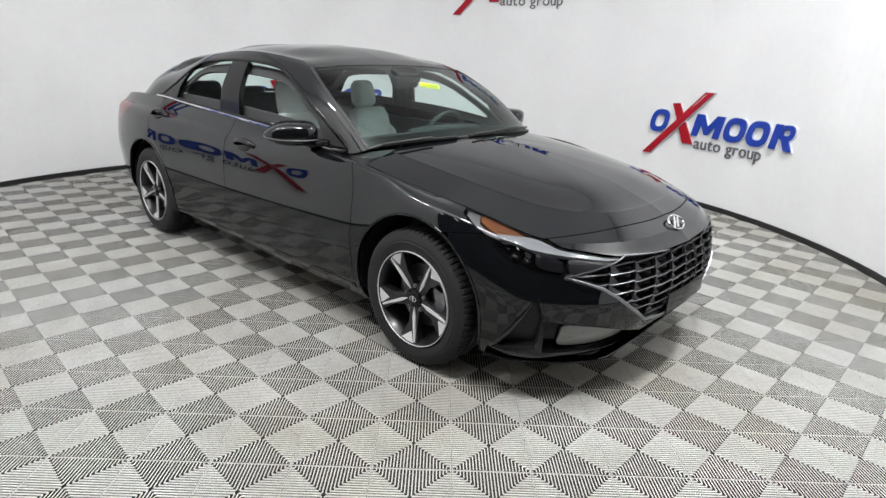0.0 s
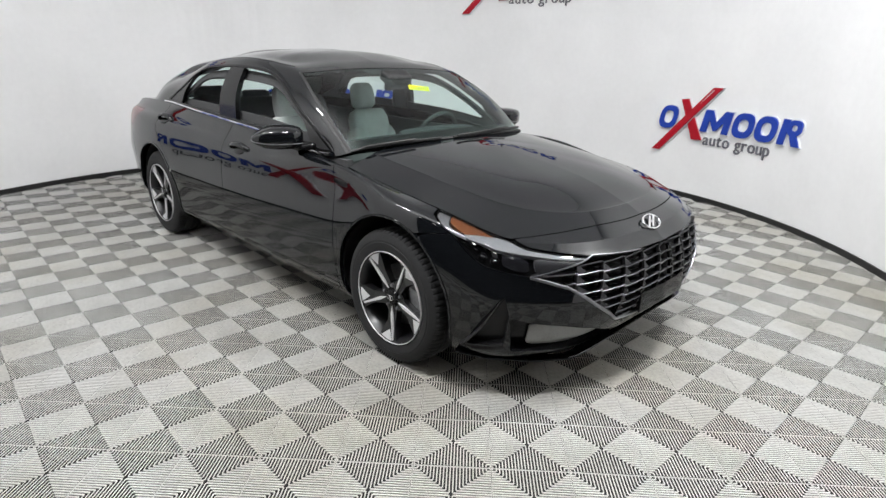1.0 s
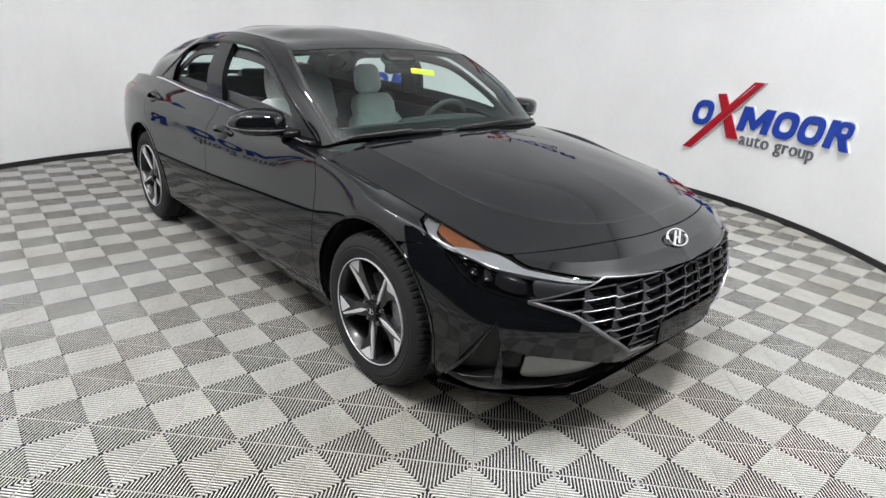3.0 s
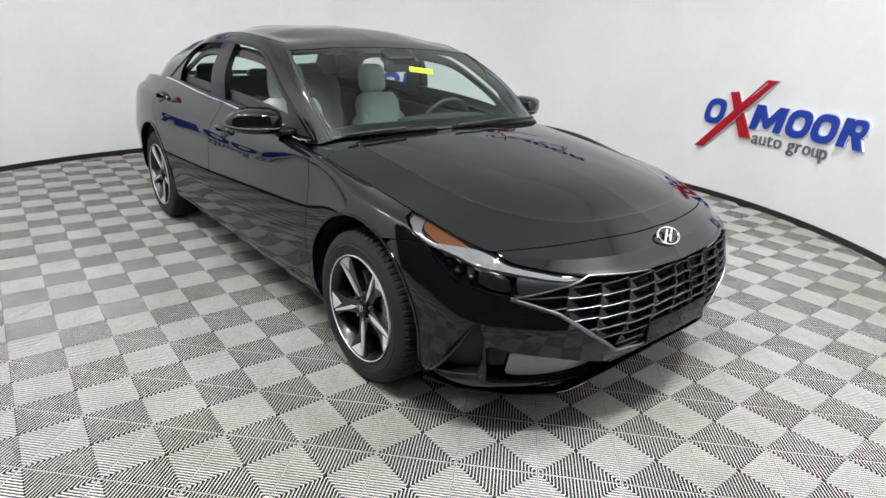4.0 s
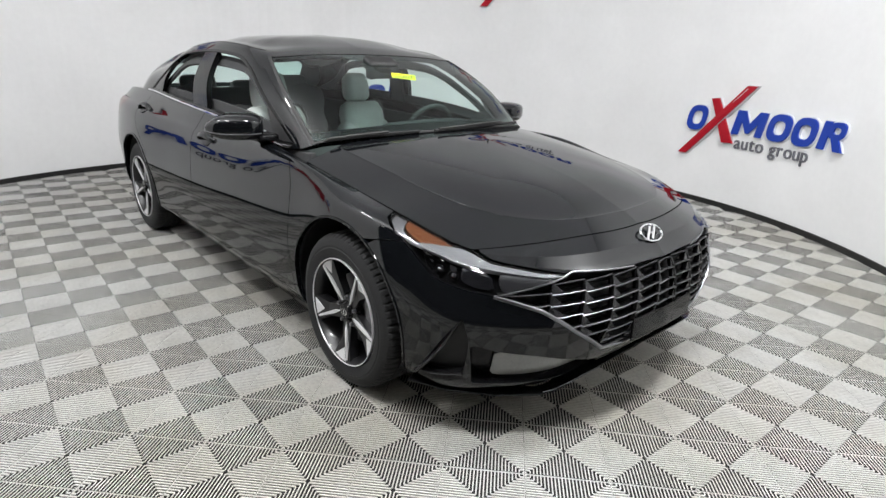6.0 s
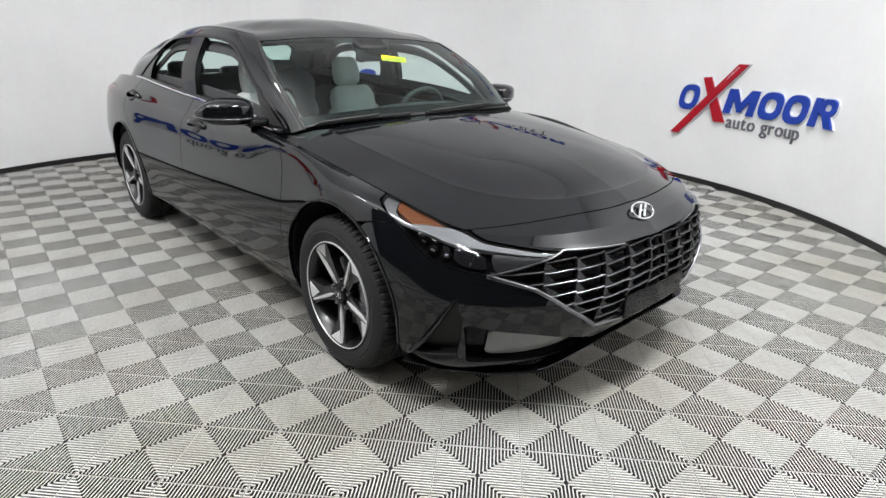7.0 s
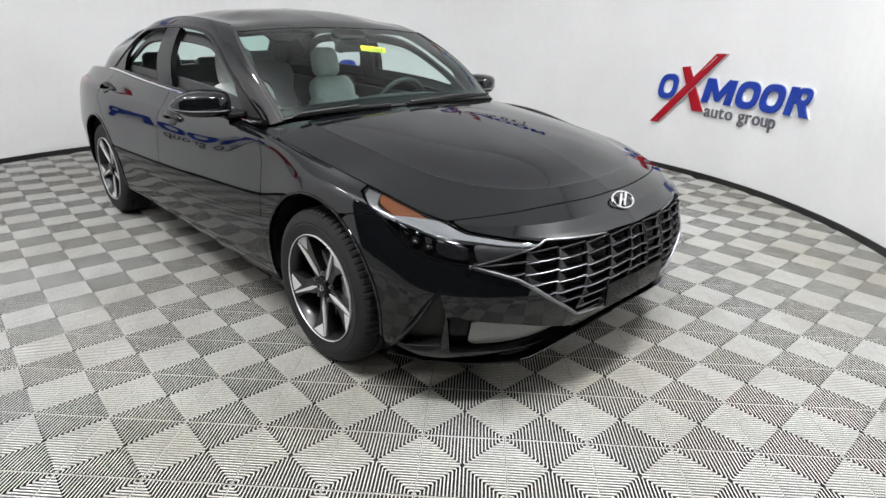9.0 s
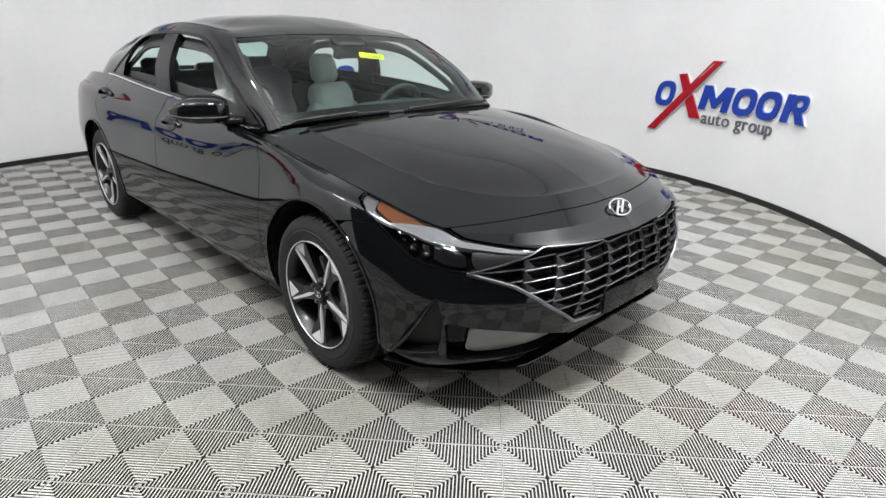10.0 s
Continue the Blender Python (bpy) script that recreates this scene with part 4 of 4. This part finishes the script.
for side in (-1, 1):
    bm = bmesh.new()
    bmesh.ops.create_uvsphere(bm, u_segments=48, v_segments=28, radius=1)
    for v in bm.verts:
        v.co = mirror_shape(*v.co)
    if side > 0:
        for v in bm.verts:
            v.co.y = -v.co.y
        bmesh.ops.reverse_faces(bm, faces=bm.faces)
    mirror = part("door_mirror", bm, PAINT, car, "glossy black door mirror housing with chrome line", smooth=60)
    bm = bmesh.new()
    pts, nrm = [], []
    low = radians(-9)
    mid = mirror_shape(0, 0, 0)
    for k in range(25):
        a = radians(-112 + 172 * k / 24)
        p = mirror_shape(math.cos(low) * math.cos(a), math.cos(low) * math.sin(a), math.sin(low), 1.006)
        n = Vector((p.x - mid.x, p.y - mid.y, 0)).normalized()
        pts.append(Vector((p.x, -side * p.y, p.z)))
        nrm.append(Vector((n.x, -side * n.y, 0)))
    sweep(bm, pts, nrm, bar_profile(.004, .0015, .4))
    part("mirror_trim", bm, DARK_CHROME, mirror, "thin chrome indicator line", smooth=40)
    bm = bmesh.new()
    cushion(bm, (.12, .11, .035), pose(.56, side * .790, .900), r=.014)
    part("mirror_foot", bm, TRIM_BLACK, mirror, smooth=50)
    bm = bmesh.new()
    cushion(bm, (.010, .15, .070), pose(.515, side * .90, .958, 0, 0, 22 * side), r=.004)
    part("mirror_glass", bm, CHROME, mirror, "mirror glass", smooth=40)
    for x0, z0 in ((.03, .815), (-1.115, .882)):
        x1 = x0 - .205
        bm = bmesh.new()
        pts, nrm = [], []
        for f in np.linspace(0, 1, 13):
            lift = .034 * math.sin(math.pi * min(1, max(0, f))) ** .5
            p, n = flank(x0 + (x1 - x0) * f, z0 + .008 * math.sin(math.pi * f), lift - .004)
            pts.append(Vector((p.x, side * abs(p.y), p.z)))
            nrm.append(Vector((n.x, side * abs(n.y), n.z)))
        sweep(bm, pts, nrm, round_profile(.016, 10, .65))
        part("door_handle", bm, PAINT, car, "glossy black pull door handle", smooth=60)
        bm = bmesh.new()
        p, n = flank(x0 - .10, z0 - .002, .001)
        p.y, n.y = side * abs(p.y), side * abs(n.y)
        lathe(bm, [(.050, .0005), (.043, .002), (.0004, .0025)], 32, Matrix.Translation(p) @ n.to_track_quat("Z", "Y").to_matrix().to_4x4() @ Matrix.Diagonal((1.4, .75, 1, 1)))
        part("handle_cup", bm, TRIM_BLACK, car, smooth=60)
    # chrome belt line from the door's front to the rear pillar
    bm = bmesh.new()
    pts, nrm = [], []
    for u in np.linspace(2.86, 7.40, 60):
        p, n = cabin(u, .035, side, .001)
        pts.append(p)
        nrm.append(n)
    sweep(bm, pts, nrm, bar_profile(.012, .006, .4))
    part("belt_trim", bm, CHROME, car, "thin bright chrome belt line", smooth=40)
    # gloss black strip round the side windows
    bm = bmesh.new()
    pts, nrm = [], []
    mid = (4.9, .9)
    for (u0, v0), (u1, v1) in zip(DLO, DLO[1:] + DLO[:1]):
        steps = max(2, int(math.hypot(u1 - u0, v1 - v0) / .12))
        for k in range(steps):
            u, v = u0 + (u1 - u0) * k / steps, v0 + (v1 - v0) * k / steps
            p, n = cabin(u + .03 * np.sign(mid[0] - u), v + .03 * np.sign(mid[1] - v), side, -.006)
            pts.append(p)
            nrm.append(n)
    sweep(bm, pts, nrm, bar_profile(.022, .007, .3), closed=True)
    part("window_surround", bm, TRIM_BLACK, car, smooth=40)
    # drip rail along roof edge
    bm = bmesh.new()
    pts, nrm = [], []
    for u in np.linspace(2.35, 8.2, 60):
        p, n = cabin(u, 2.32, side, -.001)
        pts.append(p)
        nrm.append(n)
    sweep(bm, pts, nrm, bar_profile(.010, .0025, .4))
    part("roof_seam", bm, TRIM_BLACK, car, smooth=40)
    # windscreen edge trim, black
    bm = bmesh.new()
    pts, nrm = [], []
    for v in np.linspace(.0, 1.95, 30):
        p, n = cabin(2.28, v, side, .0)
        pts.append(p)
        nrm.append(n)
    sweep(bm, pts, nrm, bar_profile(.016, .004, .4))
    part("pillar_trim", bm, PLASTIC, car, smooth=40)
# wipers
for s0, u0, s1, u1, v0, v1 in ((-1, 2.05, -1, .60, .0, .012), (-1, .35, 1, 1.75, .0, .07)):
    bm = bmesh.new()
    pts, nrm = [], []
    for f in np.linspace(0, 1, 24):
        uu = s0 * u0 + (s1 * u1 - s0 * u0) * f
        p, n = cabin(abs(uu), v0 + (v1 - v0) * f, -1 if uu < 0 else 1, .010)
        pts.append(p)
        nrm.append(n)
    sweep(bm, pts, nrm, [(-.003, -.008), (-.007, .000), (-.003, .006), (.003, .006), (.007, .000), (.003, -.008)])
    wiper = part("wiper", bm, PLASTIC, car, "black windscreen wiper", smooth=40)
    bm = bmesh.new()
    pts = [q + Vector((.03 * (1 - k / 23), 0, .012)) for k, q in enumerate(pts)][:16]
    sweep(bm, pts, nrm[:16], round_profile(.006, 8))
    part("wiper_arm", bm, PLASTIC, wiper, smooth=40)
# cowl strip under the glass
for side in (-1, 1):
    panel("cowl", cut(CABIN, side, lambda x, y, z, u, v: np.minimum(2.3 - u, .035 - v)), PLASTIC, car, "black plastic cowl strip", depth=.02, push=.003)

# ---- inside the car ----
bm = bmesh.new()
box(bm, -1.9, .95, -.72, .72, .24, .30)
box(bm, -1.9, .8, -.10, .10, .30, .62)
part("cabin_floor", bm, CARPET, car, "dark carpeted cabin floor")
for side in (-1, 1):
    bm = bmesh.new()
    box(bm, -1.45, .85, side * .70 - .02, side * .70 + .02, .30, .90)
    for v in bm.verts:
        if v.co.z > .8 and v.co.x > 0:
            v.co.z = .855
    part("door_card", bm, CARPET, car, "dark grey inner door card")
    # inner pillars and headliner edge
    bm = bmesh.new()
    pts, nrm = [], []
    for v in np.linspace(.1, 1.9, 10):
        p, n = cabin(5.06, v, side, -.045)
        pts.append(p)
        nrm.append(n)
    sweep(bm, pts, nrm, bar_profile(.13, .03, .2))
    part("pillar_lining", bm, CARPET, car)
    panel("headliner", cut(CABIN, side, lambda x, y, z, u, v: v - np.where(u > 7.4, 2.4, 2.02)), LINER, car, "grey fabric headliner", depth=0, push=-.035)
    panel("pillar_cover", cut(CABIN, side, lambda x, y, z, u, v: np.minimum.reduce([2.05 - v, u - 7.45, 8.5 - u])), CARPET, car, depth=0, push=-.03)


def seat(x, y, lean, wide):
    """A front seat: cushion, back, bolsters and headrest."""
    ob = new("seat")
    ob.parent = car
    bm = bmesh.new()
    cushion(bm, (.50, .44, .16), pose(x + .24, y, .50, 0, -6), r=.06)
    part("seat_cushion", bm, SEAT, ob, "light grey leather cushion", smooth=180)
    bm = bmesh.new()
    cushion(bm, (.13, .34 * wide, .54), pose(x - .01, y, .70, 0, -lean), r=.055, pinch=lambda c: (c.x, c.y * (1 - .55 * max(0, c.z - .1)), c.z))
    part("seat_back", bm, SEAT, ob, "light grey leather backrest", smooth=180)
    for s in (-1, 1):
        bm = bmesh.new()
        cushion(bm, (.17, .12, .44), pose(x + .01, y + s * .160 * wide, .61, s * 7, -lean), r=.055)
        part("bolster", bm, SEAT, ob, smooth=180)
    bm = bmesh.new()
    cushion(bm, (.04, .48, .56), pose(x - .085, y, .69, 0, -lean), r=.018)
    part("seat_shell", bm, CARPET, ob, "dark seat back shell", smooth=60)
    bm = bmesh.new()
    cushion(bm, (.11, .20 * wide, .20 * wide), pose(x - .145 + .006 * (20 - lean), y, 1.05, 0, -12), r=.055, pinch=lambda c: (c.x, c.y * (1 - 1.2 * max(0, c.z)), c.z))
    part("headrest", bm, SEAT, ob, "light grey leather headrest", smooth=180)
    for s in (-1, 1):
        bm = bmesh.new()
        sweep(bm, [Vector((x - .13, y + s * .05, 0.90)), Vector((x - .145, y + s * .05, 1.0))], [Vector((1, 0, 0))] * 2, round_profile(.006))
        part("headrest_post", bm, CHROME, ob, smooth=60)


for x, y, lean, wide in ((-.15, -.37, 14, 1.16), (-.33, .39, 20, 1.0)):
    seat(x, y, lean, wide)
bm = bmesh.new()
cushion(bm, (.50, 1.26, .17), pose(-.98, 0, .50, 0, -6), r=.06)
part("rear_bench", bm, SEAT, car, "light grey rear bench cushion", smooth=180)
bm = bmesh.new()
cushion(bm, (.14, 1.26, .56), pose(-1.30, 0, .74, 0, -24), r=.06)
part("rear_backrest", bm, SEAT_DARK, car, "dark grey rear backrest", smooth=180)
for y in (-.38, 0, .38):
    bm = bmesh.new()
    cushion(bm, (.10, .26, .13), pose(-1.44, y, 1.03 if y else .99, 0, -14), r=.045)
    part("rear_headrest", bm, SEAT_DARK, car, smooth=180)
bm = bmesh.new()
box(bm, -1.82, -1.40, -.52, .52, .955, .975)
part("parcel_shelf", bm, CARPET, car, "dark parcel shelf")
# dashboard: a swept pad with a hood over the dials
bm = bmesh.new()
pts = [Vector((.60, y, .845 - .05 * (y / .7) ** 2)) for y in np.linspace(-.70, .70, 25)]
sweep(bm, pts, [Vector((0, 0, 1))] * 25, [(.30, -.30), (.30, .02), (.10, .055), (-.06, .05), (-.14, .01), (-.13, -.10), (-.05, -.30)])
dash = part("dashboard", bm, DASH, car, "dark soft dashboard with curved top", smooth=40)
bm = bmesh.new()
pts = [Vector((.47, y, .885)) for y in np.linspace(-.04, .62, 15)]
sweep(bm, pts, [Vector((0, 0, 1))] * 15, bar_profile(.10, .035, .4), scale=[.5 + .5 * math.sin(math.pi * k / 14) ** .4 for k in range(15)])
part("dial_hood", bm, DASH, dash, smooth=40)
bm = bmesh.new()
pts, nrm = [], []
for k in range(40):
    a = 2 * math.pi * k / 40
    pts.append(pose(.36, .37, .83, 0, -66) @ Vector((.18 * math.cos(a), .18 * math.sin(a), 0)))
    nrm.append((pose(0, 0, 0, 0, -66) @ Vector((math.cos(a), math.sin(a), 0))))
sweep(bm, pts, nrm, round_profile(.015), closed=True)
wheel_ring = part("steering_wheel", bm, DASH, car, "black leather steering wheel", smooth=60)
bm = bmesh.new()
cushion(bm, (.13, .16, .05), pose(.37, .37, .82, 0, -66), r=.02)
cushion(bm, (.03, .32, .02), pose(.37, .37, .82, 0, -66), r=.008)
part("wheel_hub", bm, DASH, wheel_ring, smooth=60)
# inside mirror, its stalk and the camera cover
bm = bmesh.new()
cushion(bm, (.035, .23, .065), pose(.40, .0, 1.185, 0, 8, 12), r=.015)
inner = part("inside_mirror", bm, PLASTIC, car, "black frameless inside mirror", smooth=60)
bm = bmesh.new()
cushion(bm, (.10, .20, .07), pose(.39, 0, 1.225, 0, 28), r=.025)
part("sensor_cover", bm, PLASTIC, inner, smooth=60)
# yellow paper tag behind the glass, with its writing as plain bars
bm = bmesh.new()
box(bm, -.001, .001, -.082, .082, -.0145, .0145)
tag = part("paper_tag", bm, YELLOW, car, "bright yellow paper tag with dark handwriting")
tag.matrix_world = pose(.575, .022, 1.172, 0, -25, 3) @ pose(0, 0, 0, -6)
for k in range(7):
    bm = bmesh.new()
    box(bm, .0012, .0022, -.066 + .0195 * k, -.0615 + .0195 * k, -.008, .008)
    part("ink_bar", bm, INK, tag)

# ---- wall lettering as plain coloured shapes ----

def wall_point(s, z, out):
    """A point on the wall: s metres along it to the viewer's right of angle zero of a sign."""
    a = SIGN_A - s / WALL_R
    return Vector((CX + (WALL_R - out) * math.cos(a), CY + (WALL_R - out) * math.sin(a), z))


def wall_plate(outline, z0, d0, d1, holes=None):
    """A thick flat shape on the curved wall: outline in (along, up) metres; a ring if an inner outline is given."""
    bm = bmesh.new()
    loops = [outline] + ([holes] if holes else [])
    rows = [[[bm.verts.new(wall_point(s, z0 + z, d)) for s, z in lp] for d in (d0, d1)] for lp in loops]
    n = len(outline)
    for back, face in rows:
        for i in range(n if len(back) == n else len(back)):
            j = (i + 1) % len(back)
            bm.faces.new((back[i], back[j], face[j], face[i]))
    if holes:
        for i in range(n):
            j = (i + 1) % n
            bm.faces.new((rows[0][1][i], rows[0][1][j], rows[1][1][j], rows[1][1][i]))
    else:
        bm.faces.new(rows[0][1])
    bmesh.ops.recalc_face_normals(bm, faces=bm.faces)
    return bm


def slanted_oval(cx, cz, w, h, lean=.18, n=40, square=.75):
    out = []
    for k in range(n):
        a = 2 * math.pi * k / n
        x, z = math.copysign(abs(math.cos(a)) ** square, math.cos(a)) * w / 2, math.copysign(abs(math.sin(a)) ** square, math.sin(a)) * h / 2
        out.append((cx + x + lean * z, cz + z))
    return out


def grow(pts, d):
    """The outline moved outward by d."""
    p = np.array(pts)
    c = p.mean(0)
    e1, e0 = np.roll(p, -1, 0) - p, p - np.roll(p, 1, 0)
    n = np.stack([e1[:, 1] / np.linalg.norm(e1, axis=1) + e0[:, 1] / np.linalg.norm(e0, axis=1), -e1[:, 0] / np.linalg.norm(e1, axis=1) - e0[:, 0] / np.linalg.norm(e0, axis=1)], 1)
    n /= np.maximum(np.linalg.norm(n, axis=1, keepdims=True), .3)
    if ((p - c) * n).sum() < 0:
        n = -n
    return [tuple(q) for q in p + n * d]


def sign(angle, z0):
    """A wall sign of raised coloured shapes; s runs along the wall from its left end."""
    global SIGN_A
    SIGN_A = radians(angle)
    ob = tagged(new("wall_sign"), "raised blue and red plastic sign on the white wall", "sign", "signs round the booth wall")
    a = SIGN_A - .85 / WALL_R
    ob.location = (CX + (WALL_R - .001) * math.cos(a), CY + (WALL_R - .001) * math.sin(a), z0)
    bpy.context.view_layer.update()
    made = []

    def wide(pts):
        return [(.555 + (a - .535) * 1.045, b) for a, b in pts]

    def add(name, outline, mat, d=.030, inner=None, label=""):
        made.append(part(name, wall_plate(grow(outline, .008), z0, .0, d * .55, inner and grow(inner, -.007)), SIGN_EDGE, None))
        made.append(part(name, wall_plate(outline, z0, .0, d, inner), mat, None, label))

    add("oval_ring", slanted_oval(.165, .35, .205, .232), SIGN_BLUE, inner=slanted_oval(.165, .35, .105, .128))
    add("cross_bar", [(.295, .535), (.375, .545), (.590, .160), (.475, .155)], SIGN_RED, .034)
    add("slash_bar", [(.018, .005), (.105, .005), (.755, .668), (.655, .668)], SIGN_RED, .042)
    made.append(part("slash_line", wall_plate([(.085, .030), (.097, .030), (.690, .640), (.678, .640)], z0, .042, .0445), SIGN_EDGE, None, "thin pale line"))
    made.append(part("slash_line", wall_plate([(.050, .030), (.058, .030), (.672, .645), (.664, .645)], z0, .042, .0445), SIGN_EDGE, None, "thin pale line"))
    add("zigzag_bar", wide([(.535, .245), (.577, .458), (.655, .458), (.705, .345), (.800, .458), (.882, .458), (.840, .245), (.772, .245), (.796, .362), (.712, .265), (.680, .265), (.630, .368), (.603, .245)]), SIGN_BLUE)
    for s0 in (1.005, 1.252):
        add("oval_ring", wide(slanted_oval(s0, .352, .222, .226)), SIGN_BLUE, inner=wide(slanted_oval(s0, .352, .112, .116)))
    add("block_bar", wide([(1.385, .248), (1.450, .248), (1.490, .462), (1.425, .462)]), SIGN_BLUE)
    add("oval_ring", wide(slanted_oval(1.548, .398, .150, .130)), SIGN_BLUE, inner=wide(slanted_oval(1.548, .398, .066, .050)))
    add("block_bar", wide([(1.500, .345), (1.570, .345), (1.622, .248), (1.545, .248)]), SIGN_BLUE)
    letters = []
    pen = 0.0
    for ch in "auto group":
        if ch == " ":
            pen += .058
            continue
        text = bpy.data.curves.new("letter", "FONT")
        text.body, text.size, text.extrude, text.offset = ch, .200, .006, .0005
        tob = bpy.data.objects.new("letter", text)
        scene.collection.objects.link(tob)
        bpy.context.view_layer.update()
        me = bpy.data.meshes.new_from_object(tob.evaluated_get(bpy.context.evaluated_depsgraph_get()))
        bpy.data.objects.remove(tob)
        xs = [v.co.x for v in me.vertices]
        letters.append((me, pen - min(xs)))
        pen += max(xs) - min(xs) + .020
    k = .785 / pen
    for me, off in letters:
        for v in me.vertices:
            v.co = wall_point(.600 + (v.co.x + off) * k, z0 + .120 + v.co.y * k, .008 + v.co.z)
        me.materials.append(SIGN_GREY)
        made.append(new("letter", me))
    for o in made:
        o.parent = ob
        o.matrix_parent_inverse = ob.matrix_world.inverted()


SIGN_STEP = 39.4
for k, up, slip in ((0, 0, 0), (2, 0, 0), (4, 0, -4.5), (1, 1, 0), (3, 1, 0)):
    sign(81.3 + SIGN_STEP * k + slip, .445 + 1.39 * up)

# ---- floor tiles (last: many pieces) ----
TS, T_ANG, T_X, T_Y = 0.2738, 42.5, 1.9945, -0.893      # tile size, turn and one corner


def tile_mesh():
    """One open-rib tile: four triangles of ribs at right angles to the tile's edge, and an edge rail."""
    bm = bmesh.new()
    n, half = 24, TS / 2 - 0.0008
    pitch, rail, deep = 2 * half / n, 0.0012, -0.009
    for q in range(4):
        m = Matrix.Rotation(q * math.pi / 2, 3, "Z")
        for k in range(n):
            x = -half + (k + 0.5) * pitch
            # narrower ribs in even quarters build view-dependent shade into the tile's shape
            w, y0, y1 = pitch * (0.19 if q % 2 == 0 else 0.26), abs(x) + 0.001, half - rail
            if y1 - y0 < 0.002:
                continue
            lip = -0.0004 if q % 2 == 0 else -0.0036                                   # light rib top, undercut below painted near black as gap shade
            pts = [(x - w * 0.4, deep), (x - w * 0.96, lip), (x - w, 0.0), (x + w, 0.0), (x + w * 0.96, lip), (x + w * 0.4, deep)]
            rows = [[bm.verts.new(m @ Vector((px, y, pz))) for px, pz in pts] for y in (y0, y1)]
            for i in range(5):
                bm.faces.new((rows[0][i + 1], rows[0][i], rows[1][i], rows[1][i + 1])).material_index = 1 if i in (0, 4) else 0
        a = [bm.verts.new(m @ Vector(p)) for p in ((-half, half, -.002), (half, half, -.002), (half - rail, half - rail, -.002), (-half + rail, half - rail, -.002), (-half, half, -.004), (half, half, -.004), (half - rail, half - rail, -.004), (-half + rail, half - rail, -.004))]
        for f in ((0, 3, 2, 1), (0, 1, 5, 4), (3, 7, 6, 2)):
            bm.faces.new([a[i] for i in f])
    bmesh.ops.recalc_face_normals(bm, faces=bm.faces)
    me = bpy.data.meshes.new("tile")
    bm.to_mesh(me)
    bm.free()
    me.materials.append(TILE)
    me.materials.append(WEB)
    return me


tile = tile_mesh()
tc, ts = math.cos(radians(T_ANG)), math.sin(radians(T_ANG))
spots = []
for i in range(-30, 31):
    for j in range(-30, 31):
        x = T_X + TS * (tc * (i + 0.5) - ts * (j + 0.5))
        y = T_Y + TS * (ts * (i + 0.5) + tc * (j + 0.5))
        d, a = math.hypot(x - CX, y - CY), math.degrees(math.atan2(y - CY, x - CX))
        inside = d < WALL_R + 0.10 or (OPEN_FROM < a < OPEN_TO and d < 3.95)
        if inside:
            spots.append((math.hypot(x - 2.0, y + 1.0), x, y))
spots.sort()
for k, (d, x, y) in enumerate(spots[:290]):
    o = new("tile", tile)
    o.parent = floor
    o.matrix_world = pose(x, y, 0, 0, 0, T_ANG + 180 * (k % 2))
far = spots[290:]
src = np.array([v.co for v in tile.vertices])
nv = len(src)
rot2 = np.array([[tc, ts, 0], [-ts, tc, 0], [0, 0, 1]])
turned = src @ rot2
verts = np.concatenate([turned + (x, y, 0) for d, x, y in far])
polys = [tuple(p.vertices) for p in tile.polygons]
faces = [tuple(v + k * nv for v in p) for k in range(len(far)) for p in polys]
me = bpy.data.meshes.new("far_tiles")
me.from_pydata(verts.tolist(), [], faces)
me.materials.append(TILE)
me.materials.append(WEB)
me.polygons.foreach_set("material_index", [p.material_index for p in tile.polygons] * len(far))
o = tagged(new("far_tiles", me), kind="stuff")
o.parent = floor
